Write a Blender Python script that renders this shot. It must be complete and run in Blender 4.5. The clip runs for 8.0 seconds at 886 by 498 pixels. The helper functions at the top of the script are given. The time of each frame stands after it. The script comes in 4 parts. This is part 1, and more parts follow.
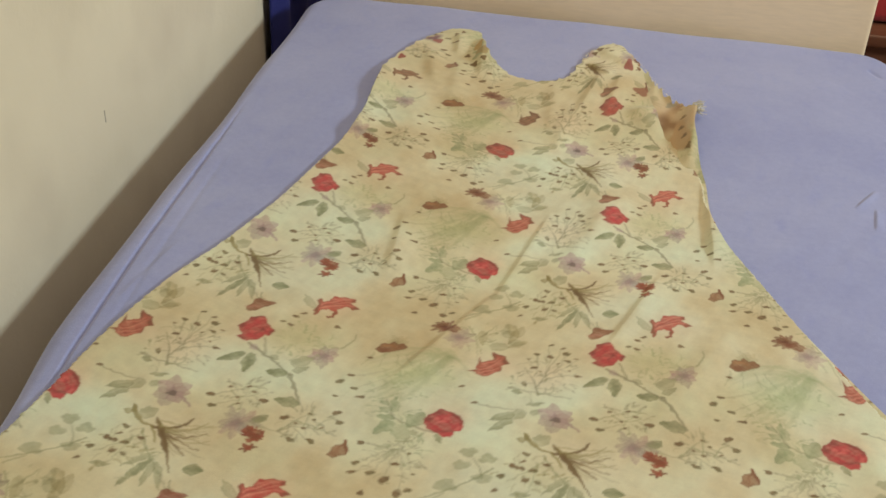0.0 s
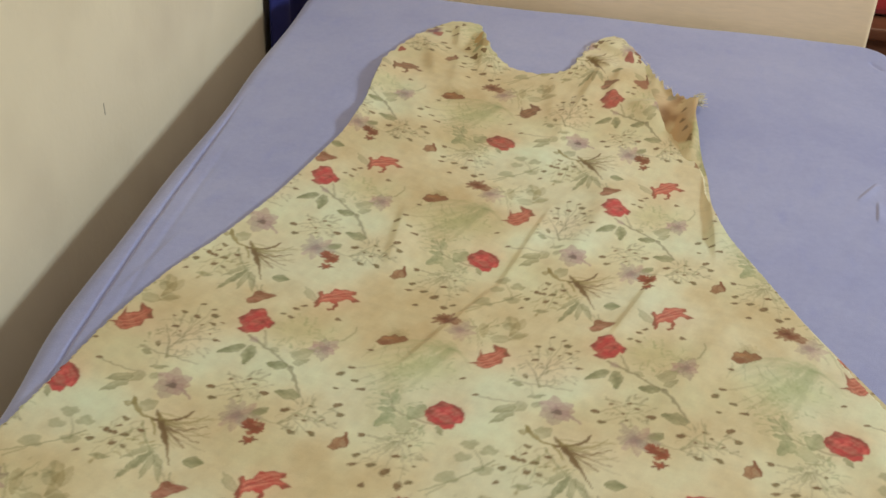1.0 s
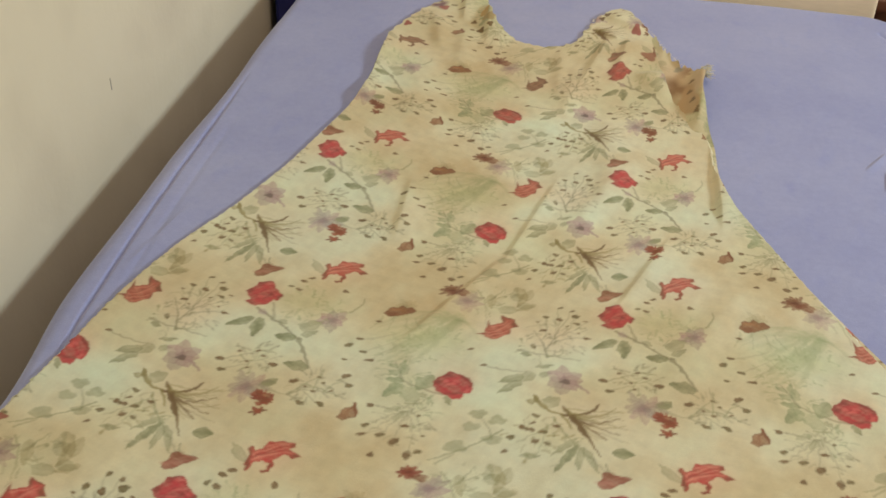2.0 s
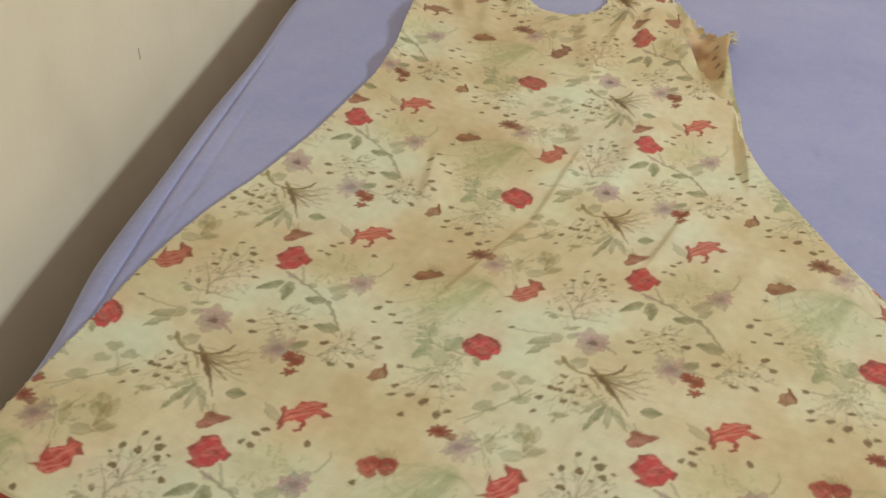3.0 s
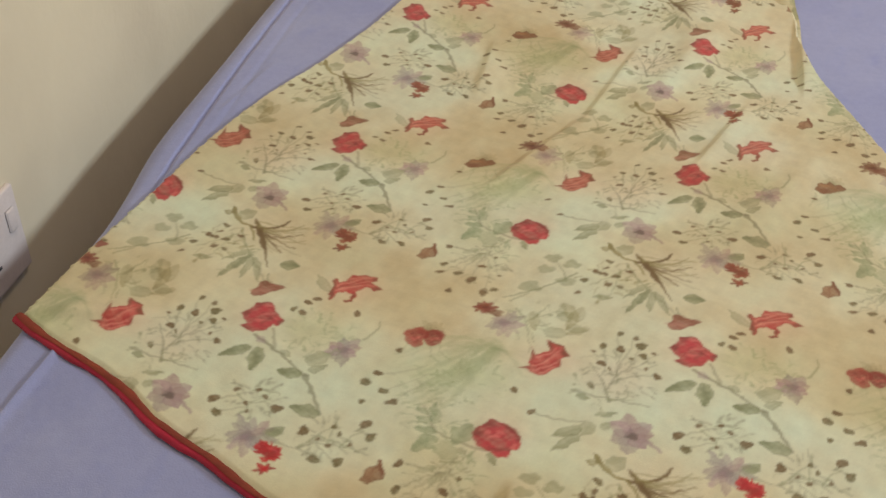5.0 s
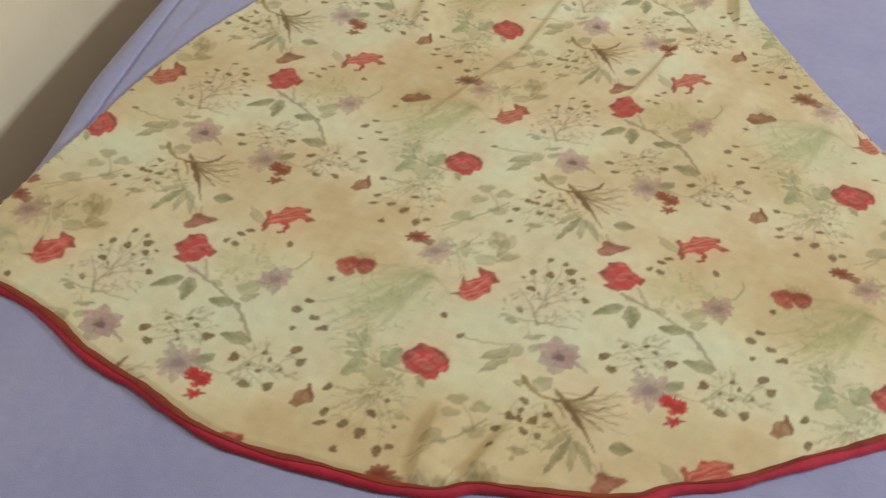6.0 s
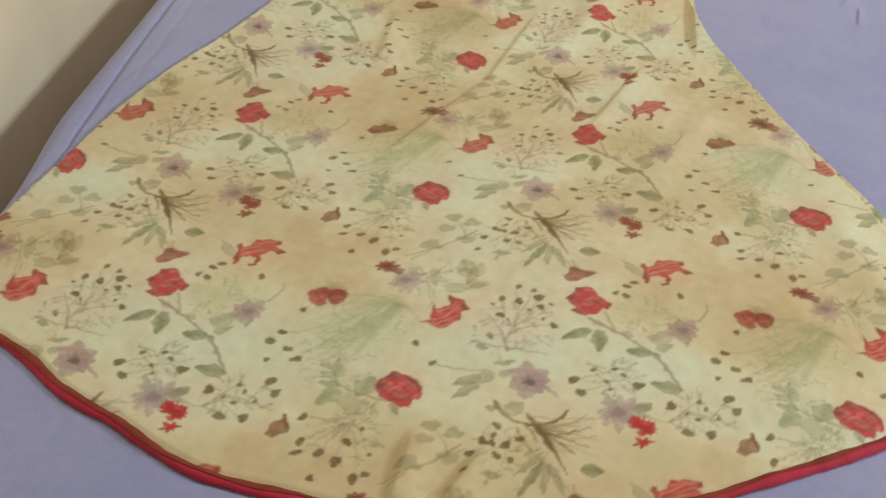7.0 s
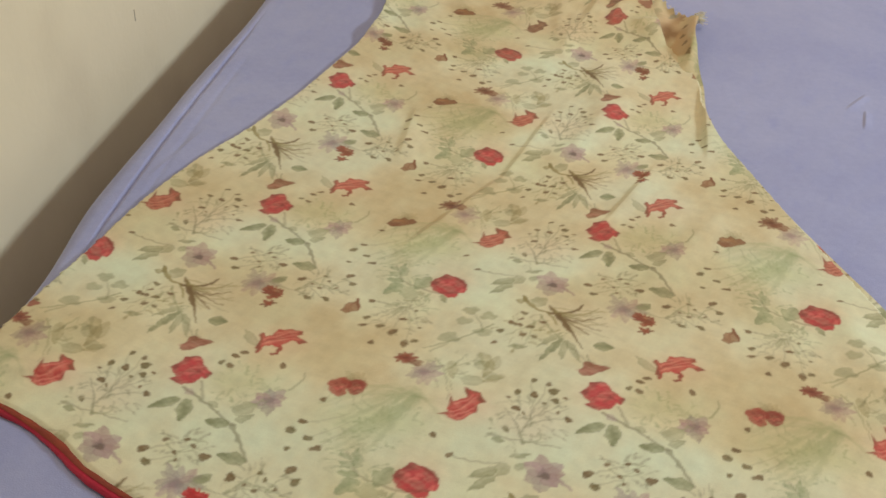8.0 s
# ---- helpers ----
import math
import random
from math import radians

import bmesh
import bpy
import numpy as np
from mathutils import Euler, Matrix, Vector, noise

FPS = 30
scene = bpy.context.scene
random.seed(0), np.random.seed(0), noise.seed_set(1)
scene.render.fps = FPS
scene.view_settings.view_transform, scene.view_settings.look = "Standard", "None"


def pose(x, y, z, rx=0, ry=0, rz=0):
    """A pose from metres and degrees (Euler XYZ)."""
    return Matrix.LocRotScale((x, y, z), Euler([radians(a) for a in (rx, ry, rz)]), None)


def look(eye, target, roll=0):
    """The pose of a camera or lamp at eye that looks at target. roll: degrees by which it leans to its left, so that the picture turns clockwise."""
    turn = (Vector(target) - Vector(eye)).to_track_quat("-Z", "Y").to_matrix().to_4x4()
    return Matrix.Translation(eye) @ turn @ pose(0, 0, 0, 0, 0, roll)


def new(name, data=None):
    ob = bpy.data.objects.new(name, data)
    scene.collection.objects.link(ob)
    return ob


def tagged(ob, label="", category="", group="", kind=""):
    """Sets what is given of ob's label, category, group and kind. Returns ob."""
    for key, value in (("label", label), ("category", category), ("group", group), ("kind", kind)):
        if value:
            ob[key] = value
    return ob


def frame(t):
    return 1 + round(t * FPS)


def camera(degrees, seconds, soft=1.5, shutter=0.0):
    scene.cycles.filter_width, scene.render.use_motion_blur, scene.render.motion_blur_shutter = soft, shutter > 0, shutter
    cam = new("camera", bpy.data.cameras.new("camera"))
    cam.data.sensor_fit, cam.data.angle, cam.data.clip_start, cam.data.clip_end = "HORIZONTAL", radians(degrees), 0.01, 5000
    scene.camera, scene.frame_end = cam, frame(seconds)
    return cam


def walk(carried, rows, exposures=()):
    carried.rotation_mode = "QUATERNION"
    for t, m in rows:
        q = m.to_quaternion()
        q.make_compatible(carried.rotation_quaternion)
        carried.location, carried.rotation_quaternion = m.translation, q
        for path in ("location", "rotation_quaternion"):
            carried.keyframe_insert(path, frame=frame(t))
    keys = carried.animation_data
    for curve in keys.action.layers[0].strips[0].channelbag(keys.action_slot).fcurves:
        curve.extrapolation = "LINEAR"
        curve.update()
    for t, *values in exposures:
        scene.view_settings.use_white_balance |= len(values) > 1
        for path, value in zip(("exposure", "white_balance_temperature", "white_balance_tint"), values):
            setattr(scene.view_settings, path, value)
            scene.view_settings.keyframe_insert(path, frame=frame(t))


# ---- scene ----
cam = camera(42.0, 8.0, soft=1.5)
BED = 0.500          # height of the sheet on the mattress
CLOTH = BED + 0.004  # height of the dress's upper face
# seconds, x, y, height over the dress, yaw, pitch, roll
ROWS = [
    (0, 0.1010, -0.6929, 0.6358, 9.18, -33.64, 2.72),
    (0.5, 0.1016, -0.6925, 0.6319, 9.29, -33.62, 2.61),
    (1, 0.1002, -0.6919, 0.6306, 9.16, -33.83, 2.67),
    (1.5, 0.1015, -0.6919, 0.6264, 9.30, -34.35, 2.39),
    (1.7, 0.1016, -0.6933, 0.6254, 9.40, -34.55, 2.25),
    (2.8, 0.0992, -0.7083, 0.6215, 10.30, -35.67, 1.33),
    (3, 0.0976, -0.7118, 0.6197, 10.74, -35.96, 1.14),
    (3.5, 0.0937, -0.7192, 0.6159, 12.13, -36.60, 0.67),
    (4, 0.0923, -0.7277, 0.6145, 13.19, -36.98, 0.48),
    (4.5, 0.0972, -0.7383, 0.6108, 14.61, -37.84, 0.61),
    (5, 0.1076, -0.7525, 0.5972, 13.86, -39.20, 1.25),
    (5.2, 0.1146, -0.7586, 0.5938, 13.30, -39.73, 1.48),
    (6.3, 0.1437, -0.7687, 0.5810, 10.85, -41.15, 2.12),
    (6.5, 0.1435, -0.7713, 0.5844, 10.11, -41.10, 2.20),
    (7, 0.1389, -0.7771, 0.5941, 9.53, -39.69, 2.10),
    (7.5, 0.1358, -0.7844, 0.6029, 9.89, -37.75, 2.37),
    (8, 0.1318, -0.7921, 0.6169, 10.18, -35.68, 2.72),
]


def held(x, y, z, yaw, pitch, roll):
    return pose(x, y, CLOTH + z, 0, 0, yaw) @ pose(0, 0, 0, 90 + pitch) @ pose(0, 0, 0, 0, 0, roll)


EXPOSURES = [(0.0, -0.08, 6510, 11.2), (3.0, -0.10, 6530, 14.2), (5.0, -0.12, 6530, 16.6), (6.5, -0.08, 6640, 15.2), (8.0, -0.08, 6610, 13.8)]
walk(cam, [(t, held(*row)) for t, *row in ROWS], EXPOSURES)

# ---- light: an unseen cool lamp high on the wall across the room, an added warm fill, and the room's own bounce ----
world = bpy.data.worlds.new("room_air")
scene.world = world
world.use_nodes = True
world.node_tree.nodes["Background"].inputs[0].default_value = (1.0, 0.9, 0.78, 1)
world.node_tree.nodes["Background"].inputs[1].default_value = 0.02


def area_lamp(name, eye, target, wide, high, watts, colour):
    data = bpy.data.lights.new(name, "AREA")
    data.shape, data.size, data.size_y, data.energy, data.color = "RECTANGLE", wide, high, watts, colour
    ob = new(name, data)
    ob.matrix_world = look(eye, target)
    return ob


area_lamp("wall_lamp_light", (2.52, 0.12, 1.72), (0.0, 0.55, 0.5), 0.42, 0.45, 49.5, (0.852, 0.98, 1.0))
# added warm fill from overhead, no fixture; it browns the shade by the wall
area_lamp("overhead_fill_light", (0.45, 0.55, 2.5), (0.25, 0.5, 0.45), 0.5, 0.5, 14.6, (1.0, 0.778, 0.535))

# ---- materials ----


def material(name):
    m = bpy.data.materials.new(name)
    m.use_nodes = True
    return m, m.node_tree.nodes, m.node_tree.links, m.node_tree.nodes["Principled BSDF"]


def noise_node(nodes, links, scale, detail=3.0, rough=0.55, space="Object", stretch=(1, 1, 1)):
    co = nodes.new("ShaderNodeTexCoord")
    mp = nodes.new("ShaderNodeMapping")
    mp.inputs["Scale"].default_value = stretch
    n = nodes.new("ShaderNodeTexNoise")
    n.inputs["Scale"].default_value, n.inputs["Detail"].default_value, n.inputs["Roughness"].default_value = scale, detail, rough
    links.new(co.outputs[space], mp.inputs[0])
    links.new(mp.outputs[0], n.inputs["Vector"])
    return n.outputs["Fac"]


def ramp(nodes, links, fac, stops):
    r = nodes.new("ShaderNodeValToRGB")
    while len(r.color_ramp.elements) < len(stops):
        r.color_ramp.elements.new(0.5)
    for e, (at, c) in zip(r.color_ramp.elements, stops):
        e.position, e.color = at, (*c, 1)
    links.new(fac, r.inputs[0])
    return r.outputs[0]


def mix(nodes, links, a, b, fac, kind="MIX"):
    m = nodes.new("ShaderNodeMix")
    m.data_type, m.blend_type = "RGBA", kind
    for socket, v in ((m.inputs[0], fac), (m.inputs[6], a), (m.inputs[7], b)):
        if isinstance(v, (int, float)):
            socket.default_value = v
        elif isinstance(v, tuple):
            socket.default_value = (*v, 1)
        else:
            links.new(v, socket)
    return m.outputs[2]


def bump(nodes, links, bsdf, height, strength, distance):
    b = nodes.new("ShaderNodeBump")
    b.inputs["Strength"].default_value, b.inputs["Distance"].default_value = strength, distance
    links.new(height, b.inputs["Height"])
    links.new(b.outputs[0], bsdf.inputs["Normal"])


def simple(name, low, high, scale, rough=0.6, fine=None, relief=0.0, stretch=(1, 1, 1), metal=0.0, sheen=0.0):
    """A two-tone surface with mottling at one scale, grain at another, and a fine relief."""
    m, nodes, links, bsdf = material(name)
    c = ramp(nodes, links, noise_node(nodes, links, scale, stretch=stretch), [(0.3, low), (0.7, high)])
    g = noise_node(nodes, links, fine or scale * 14, 2.0, stretch=stretch)
    c = mix(nodes, links, c, ramp(nodes, links, g, [(0.25, (0.86, 0.86, 0.86)), (0.75, (1, 1, 1))]), 0.6, "MULTIPLY")
    links.new(c, bsdf.inputs["Base Color"])
    bsdf.inputs["Roughness"].default_value, bsdf.inputs["Metallic"].default_value = rough, metal
    bsdf.inputs["Sheen Weight"].default_value = sheen
    if relief:
        bump(nodes, links, bsdf, g, 0.5, relief)
    return m


def plaster():
    m, nodes, links, bsdf = material("cream_wall_paint")
    big = noise_node(nodes, links, 2.2, 4.0, 0.6)
    c = ramp(nodes, links, big, [(0.25, (0.640, 0.582, 0.440)), (0.75, (0.730, 0.675, 0.525))])
    scuff = ramp(nodes, links, noise_node(nodes, links, 4.5, 3.0, 0.55, stretch=(1, 1.0, 0.8)), [(0.48, (1, 1, 1)), (0.72, (0.83, 0.81, 0.81))])
    c = mix(nodes, links, c, scuff, 0.8, "MULTIPLY")
    links.new(c, bsdf.inputs["Base Color"])
    bsdf.inputs["Roughness"].default_value = 0.75
    bump(nodes, links, bsdf, noise_node(nodes, links, 90.0, 3.0), 0.25, 0.0015)
    return m


def sheet_cloth():
    m, nodes, links, bsdf = material("lavender_cotton")
    big = noise_node(nodes, links, 6.0, 4.0, 0.6)
    c = ramp(nodes, links, big, [(0.25, (0.262, 0.302, 0.572)), (0.75, (0.344, 0.385, 0.636))])
    blue = ramp(nodes, links, noise_node(nodes, links, 38.0, 3.0, 0.6, stretch=(1, 0.5, 1)), [(0.55, (1, 1, 1)), (0.75, (0.84, 0.88, 1.0))])
    c = mix(nodes, links, c, blue, 0.55, "MULTIPLY")
    weave = noise_node(nodes, links, 900.0, 1.0)
    c = mix(nodes, links, c, ramp(nodes, links, weave, [(0.3, (0.9, 0.9, 0.9)), (0.7, (1, 1, 1))]), 0.6, "MULTIPLY")
    nap = ramp(nodes, links, noise_node(nodes, links, 120.0, 4.0, 0.65), [(0.35, (0.90, 0.91, 0.94)), (0.65, (1, 1, 1))])
    c = mix(nodes, links, c, nap, 0.7, "MULTIPLY")
    links.new(c, bsdf.inputs["Base Color"])
    bsdf.inputs["Roughness"].default_value, bsdf.inputs["Sheen Weight"].default_value = 0.85, 0.25
    bump(nodes, links, bsdf, weave, 0.4, 0.0006)
    return m


def printed_cloth():
    m, nodes, links, bsdf = material("printed_rayon")
    at = nodes.new("ShaderNodeVertexColor")
    at.layer_name = "print"
    weave = noise_node(nodes, links, 1100.0, 1.0)
    c = mix(nodes, links, at.outputs[0], ramp(nodes, links, weave, [(0.3, (0.93, 0.93, 0.93)), (0.7, (1, 1, 1))]), 0.7, "MULTIPLY")
    links.new(c, bsdf.inputs["Base Color"])
    bsdf.inputs["Roughness"].default_value, bsdf.inputs["Sheen Weight"].default_value = 0.62, 0.15
    bump(nodes, links, bsdf, noise_node(nodes, links, 700.0, 2.0), 0.25, 0.0005)
    return m


WALL, SHEET, PRINT = plaster(), sheet_cloth(), printed_cloth()
PIPING = simple("crimson_satin_piping", (0.33, 0.008, 0.026), (0.56, 0.012, 0.062), 7, 0.75, 300, 0.0004, sheen=0.2)
LAMINATE = simple("beige_laminate", (0.88, 0.70, 0.47), (0.92, 0.75, 0.52), 3.0, 0.45, 40, 0.0, stretch=(1, 1, 6))
NAVY = simple("navy_curtain_cloth", (0.014, 0.018, 0.13), (0.026, 0.034, 0.22), 8, 1.0, 300, 0.0006)
BROWN_WOOD = simple("brown_stained_wood", (0.10, 0.035, 0.018), (0.19, 0.075, 0.040), 5, 0.4, 60, 0.0006, stretch=(0.5, 6, 6))
CRIMSON = simple("red_folded_cloth", (0.30, 0.008, 0.012), (0.42, 0.018, 0.022), 12, 0.85, 300, 0.0008, sheen=0.3)
PLASTIC = simple("white_socket_plastic", (0.66, 0.60, 0.60), (0.74, 0.69, 0.69), 20, 0.45)
DARK_HOLE = simple("dark_socket_slot", (0.03, 0.03, 0.035), (0.06, 0.06, 0.07), 60, 0.6)
HEM_BROWN = simple("brown_hem_strip", (0.18, 0.024, 0.014), (0.27, 0.048, 0.020), 40, 0.8, 700, 0.0004)
SCUFF = simple("grey_scuff", (0.36, 0.32, 0.26), (0.46, 0.42, 0.35), 90, 0.8)
TICKING = simple("white_mattress_ticking", (0.62, 0.60, 0.56), (0.72, 0.70, 0.66), 15, 0.9, 200, 0.001)
FLOORING = simple("brown_floor_tile", (0.16, 0.085, 0.05), (0.24, 0.13, 0.08), 4, 0.45, 60, 0.0005)
# unseen ceiling and far walls, given warm tints to colour the bounced light
CEILING_PAINT = simple("white_ceiling_paint", (0.74, 0.68, 0.58), (0.80, 0.74, 0.64), 3, 0.8)
FAR_WALL = simple("peach_bounce_wall", (0.66, 0.52, 0.38), (0.72, 0.58, 0.42), 3, 0.8, 60)
FRAY = simple("cream_loose_threads", (0.72, 0.68, 0.52), (0.80, 0.76, 0.60), 40, 0.8)

# ---- mesh helpers ----


def link(name, me, mat, parent=None, label=""):
    me.materials.append(mat)
    ob = new(name, me)
    if parent is not None:
        ob.parent = parent
    return tagged(ob, label)


def part(name, bm, mat, parent=None, label="", smooth=True):
    me = bpy.data.meshes.new(name)
    bm.normal_update()
    bm.to_mesh(me)
    bm.free()
    me.polygons.foreach_set("use_smooth", [smooth] * len(me.polygons))
    return link(name, me, mat, parent, label)


def block(x0, x1, y0, y1, z0, z1, bevel=0.004, segments=2):
    bm = bmesh.new()
    bmesh.ops.create_cube(bm, size=1.0)
    for v in bm.verts:
        v.co = ((x0 + x1) / 2 + v.co.x * (x1 - x0), (y0 + y1) / 2 + v.co.y * (y1 - y0), (z0 + z1) / 2 + v.co.z * (z1 - z0))
    if bevel:
        bmesh.ops.bevel(bm, geom=bm.edges[:], offset=bevel, segments=segments, profile=0.6, affect="EDGES")
    return bm


def grid_mesh(name, co, mat, parent=None, label="", mask=None):
    """A sheet of quads from an array (rows, columns, 3)."""
    n, m = co.shape[:2]
    idx = np.arange(n * m).reshape(n, m)
    quads = np.stack([idx[:-1, :-1], idx[:-1, 1:], idx[1:, 1:], idx[1:, :-1]], -1).reshape(-1, 4)
    if mask is not None:
        quads = quads[mask.reshape(-1)]
    me = bpy.data.meshes.new(name)
    me.vertices.add(n * m)
    me.vertices.foreach_set("co", co.reshape(-1).astype(np.float32))
    me.loops.add(quads.size)
    me.loops.foreach_set("vertex_index", quads.reshape(-1).astype(np.int32))
    me.polygons.add(len(quads))
    me.polygons.foreach_set("loop_start", np.arange(0, quads.size, 4, dtype=np.int32))
    me.update(calc_edges=True)
    me.validate()
    me.polygons.foreach_set("use_smooth", [True] * len(me.polygons))
    return link(name, me, mat, parent, label)


def empty(name, x, y, z):
    ob = new(name)
    ob.location = (x, y, z)
    ob.empty_display_size = 0.1
    bpy.context.view_layer.update()
    return ob


def adopt(thing, *parts):
    """Keeps parts where they are while they become children of a thing."""
    for p in parts:
        p.parent = thing
        p.matrix_parent_inverse = Matrix.Translation(thing.location).inverted()


def spline(points, ts):
    """A smooth curve (Catmull-Rom) through points, at ts in 0..1 by chord length."""
    p = np.array(points, float)
    k = np.r_[0, np.cumsum(np.sqrt(np.linalg.norm(np.diff(p, axis=0), axis=1)) ** 2)]
    k /= k[-1]
    tan = np.gradient(p, k, axis=0)
    i = np.clip(np.searchsorted(k, ts, "right") - 1, 0, len(k) - 2)
    h = (k[i + 1] - k[i])[:, None]
    s = ((ts - k[i])[:, None]) / h
    return (2 * s**3 - 3 * s**2 + 1) * p[i] + (s**3 - 2 * s**2 + s) * h * tan[i] + (3 * s**2 - 2 * s**3) * p[i + 1] + (s**3 - s**2) * h * tan[i + 1]


def ridge(x, y, ax, ay, bx, by, height, width, lee=1.0):
    """A fold along a line: a soft ridge that fades at both ends; lee draws out the slope on one side."""
    dx, dy = bx - ax, by - ay
    length = math.hypot(dx, dy)
    t = ((x - ax) * dx + (y - ay) * dy) / length**2
    d = ((x - ax) * dy - (y - ay) * dx) / length
    end = np.clip(np.minimum(t, 1 - t) * 3 + 0.25, 0, 1)
    end = end * end * (3 - 2 * end)
    return height * end * np.exp(-((d / np.where(d < 0, width * lee, width)) ** 2))


def ripple(x, y, size, seed):
    """A smooth unevenness, from a few crossing waves."""
    r = random.Random(seed)
    z = np.zeros_like(x)
    for _ in range(9):
        a, f, ph = r.uniform(0, math.tau), r.uniform(0.6, 1.8) / size, r.uniform(0, math.tau)
        z += np.sin((np.cos(a) * x + np.sin(a) * y) * f * math.tau + ph)
    return z / 9


# ---- the room ----
WEST, EAST, SOUTH, NORTH, TOP = -0.435, 2.60, -2.40, 2.60, 2.60
for name, box, mat in (
    ("wall_west", (WEST - 0.12, WEST, SOUTH, NORTH, 0, TOP), WALL),
    ("wall_east", (EAST, EAST + 0.12, SOUTH, NORTH, 0, TOP), FAR_WALL),
    ("wall_south", (WEST - 0.12, EAST + 0.12, SOUTH - 0.12, SOUTH, 0, TOP), FAR_WALL),
    ("wall_north", (WEST - 0.12, EAST + 0.12, NORTH, NORTH + 0.12, 0, TOP), FAR_WALL),
    ("floor", (WEST - 0.12, EAST + 0.12, SOUTH - 0.12, NORTH + 0.12, -0.1, 0), FLOORING),
    ("ceiling", (WEST - 0.12, EAST + 0.12, SOUTH - 0.12, NORTH + 0.12, TOP, TOP + 0.1), CEILING_PAINT),
):
    label = {"wall_west": "cream painted wall with faint scuffs beside the bed", "floor": "brown floor under the bed"}.get(name, "plain unseen surface that closes the room")
    tagged(part(name, block(*box, bevel=0), mat, smooth=False), label, name.split("_")[0], kind="structure")


def scuffs():
    """Short grey scratches on the wall paint."""
    for y, z, long, lean in ((0.327, 0.058, 0.014, 2), (0.043, 0.200, 0.010, -28), (0.060, 0.186, 0.006, -8)):
        bm = block(-0.0004, 0.0006, -0.0007, 0.0007, -long / 2, long / 2, 0.0002, 1)
        ob = part("scratch", bm, SCUFF, bpy.data.objects["wall_west"], "thin grey scratch in the paint")
        ob.matrix_local = pose(WEST, y, CLOTH + z, lean, 0, 0)


scuffs()


def curtain():
    """A navy curtain hanging to the floor at the head end of the wall."""
    z = np.linspace(0.004, 2.25, 60)[:, None]
    s = np.linspace(0, 1, 160)[None, :]
    y = 0.848 + 0.70 * s + 0 * z
    x = WEST + 0.016 + 0.012 * np.sin(s * 42 - 1.3 + 0.4 * np.sin(z * 1.3)) * (0.6 + 0.4 * s) + 0.004 * np.sin(z * 3 + s * 9)
    front = np.stack([x + 0 * z, y, z + 0 * s], -1)
    ob = grid_mesh("curtain", front, NAVY)
    mod = ob.modifiers.new("thickness", "SOLIDIFY")
    mod.thickness = 0.003
    tagged(ob, "dark navy blue cloth curtain hanging behind the bed's head", "curtain")


curtain()


def wall_socket():
    y0, y1, z0, z1 = -0.170, -0.084, CLOTH - 0.062, CLOTH + 0.0245
    thing = empty("wall_socket", WEST, (y0 + y1) / 2, z0)
    plate = part("faceplate", block(WEST - 0.001, WEST + 0.005, y0, y1, z0, z1, 0.0024, 3), PLASTIC)
    rocker = part("rocker_switch", block(WEST + 0.0045, WEST + 0.0075, y1 - 0.019, y1 - 0.008, z1 - 0.040, z1 - 0.018, 0.0016, 2), PLASTIC)
    slots = [part("slot", block(WEST + 0.0044, WEST + 0.0054, y - dy, y + dy, z - dz, z + dz, 0.0003, 1), DARK_HOLE, label="dark pin slot")
             for y, z, dy, dz in ((-0.123, CLOTH - 0.013, 0.0016, 0.0030), (-0.137, CLOTH - 0.024, 0.0024, 0.0016), (-0.126, CLOTH - 0.036, 0.0024, 0.0016))]
    adopt(thing, plate, rocker, *slots)
    tagged(thing, "white plastic wall socket with rocker switch on cream wall", "wall socket")


wall_socket()

# ---- the bed ----
X0, X1, Y0, Y1 = -0.368, 0.468, -1.02, 0.897


def bed():
    thing = empty("bed", 0.05, 0.0, 0.0)
    board = part("headboard", block(-0.335, 0.433, 0.908, 0.940, 0.0, 0.98, 0.006, 3), LAMINATE, label="plain beige laminate headboard")
    rails = [part("side_rail", block(x, x + 0.025, -1.0, 0.908, 0.16, 0.30, 0.004), LAMINATE) for x in (X0 + 0.01, X1 - 0.035)]
    foot = part("foot_rail", block(X0 + 0.01, X1 - 0.01, -1.03, -1.0, 0.10, 0.30, 0.004), LAMINATE)
    deck = part("deck", block(X0 + 0.035, X1 - 0.035, -1.0, 0.908, 0.27, 0.298, 0.003), LAMINATE)
    legs = [part("leg", block(x, x + 0.05, -1.0, -0.95, 0.0, 0.27, 0.004), LAMINATE) for x in (X0 + 0.04, X1 - 0.09)]
    adopt(thing, board, foot, deck, *rails, *legs)
    tagged(thing, "single bed with a plain beige laminate headboard", "bed")


bed()
tagged(part("mattress", block(X0 + 0.024, X1 - 0.012, Y0 + 0.012, Y1 - 0.012, 0.2985, BED - 0.006, 0.035, 4), TICKING), "mattress wholly covered by the lavender sheet on the bed", "mattress")


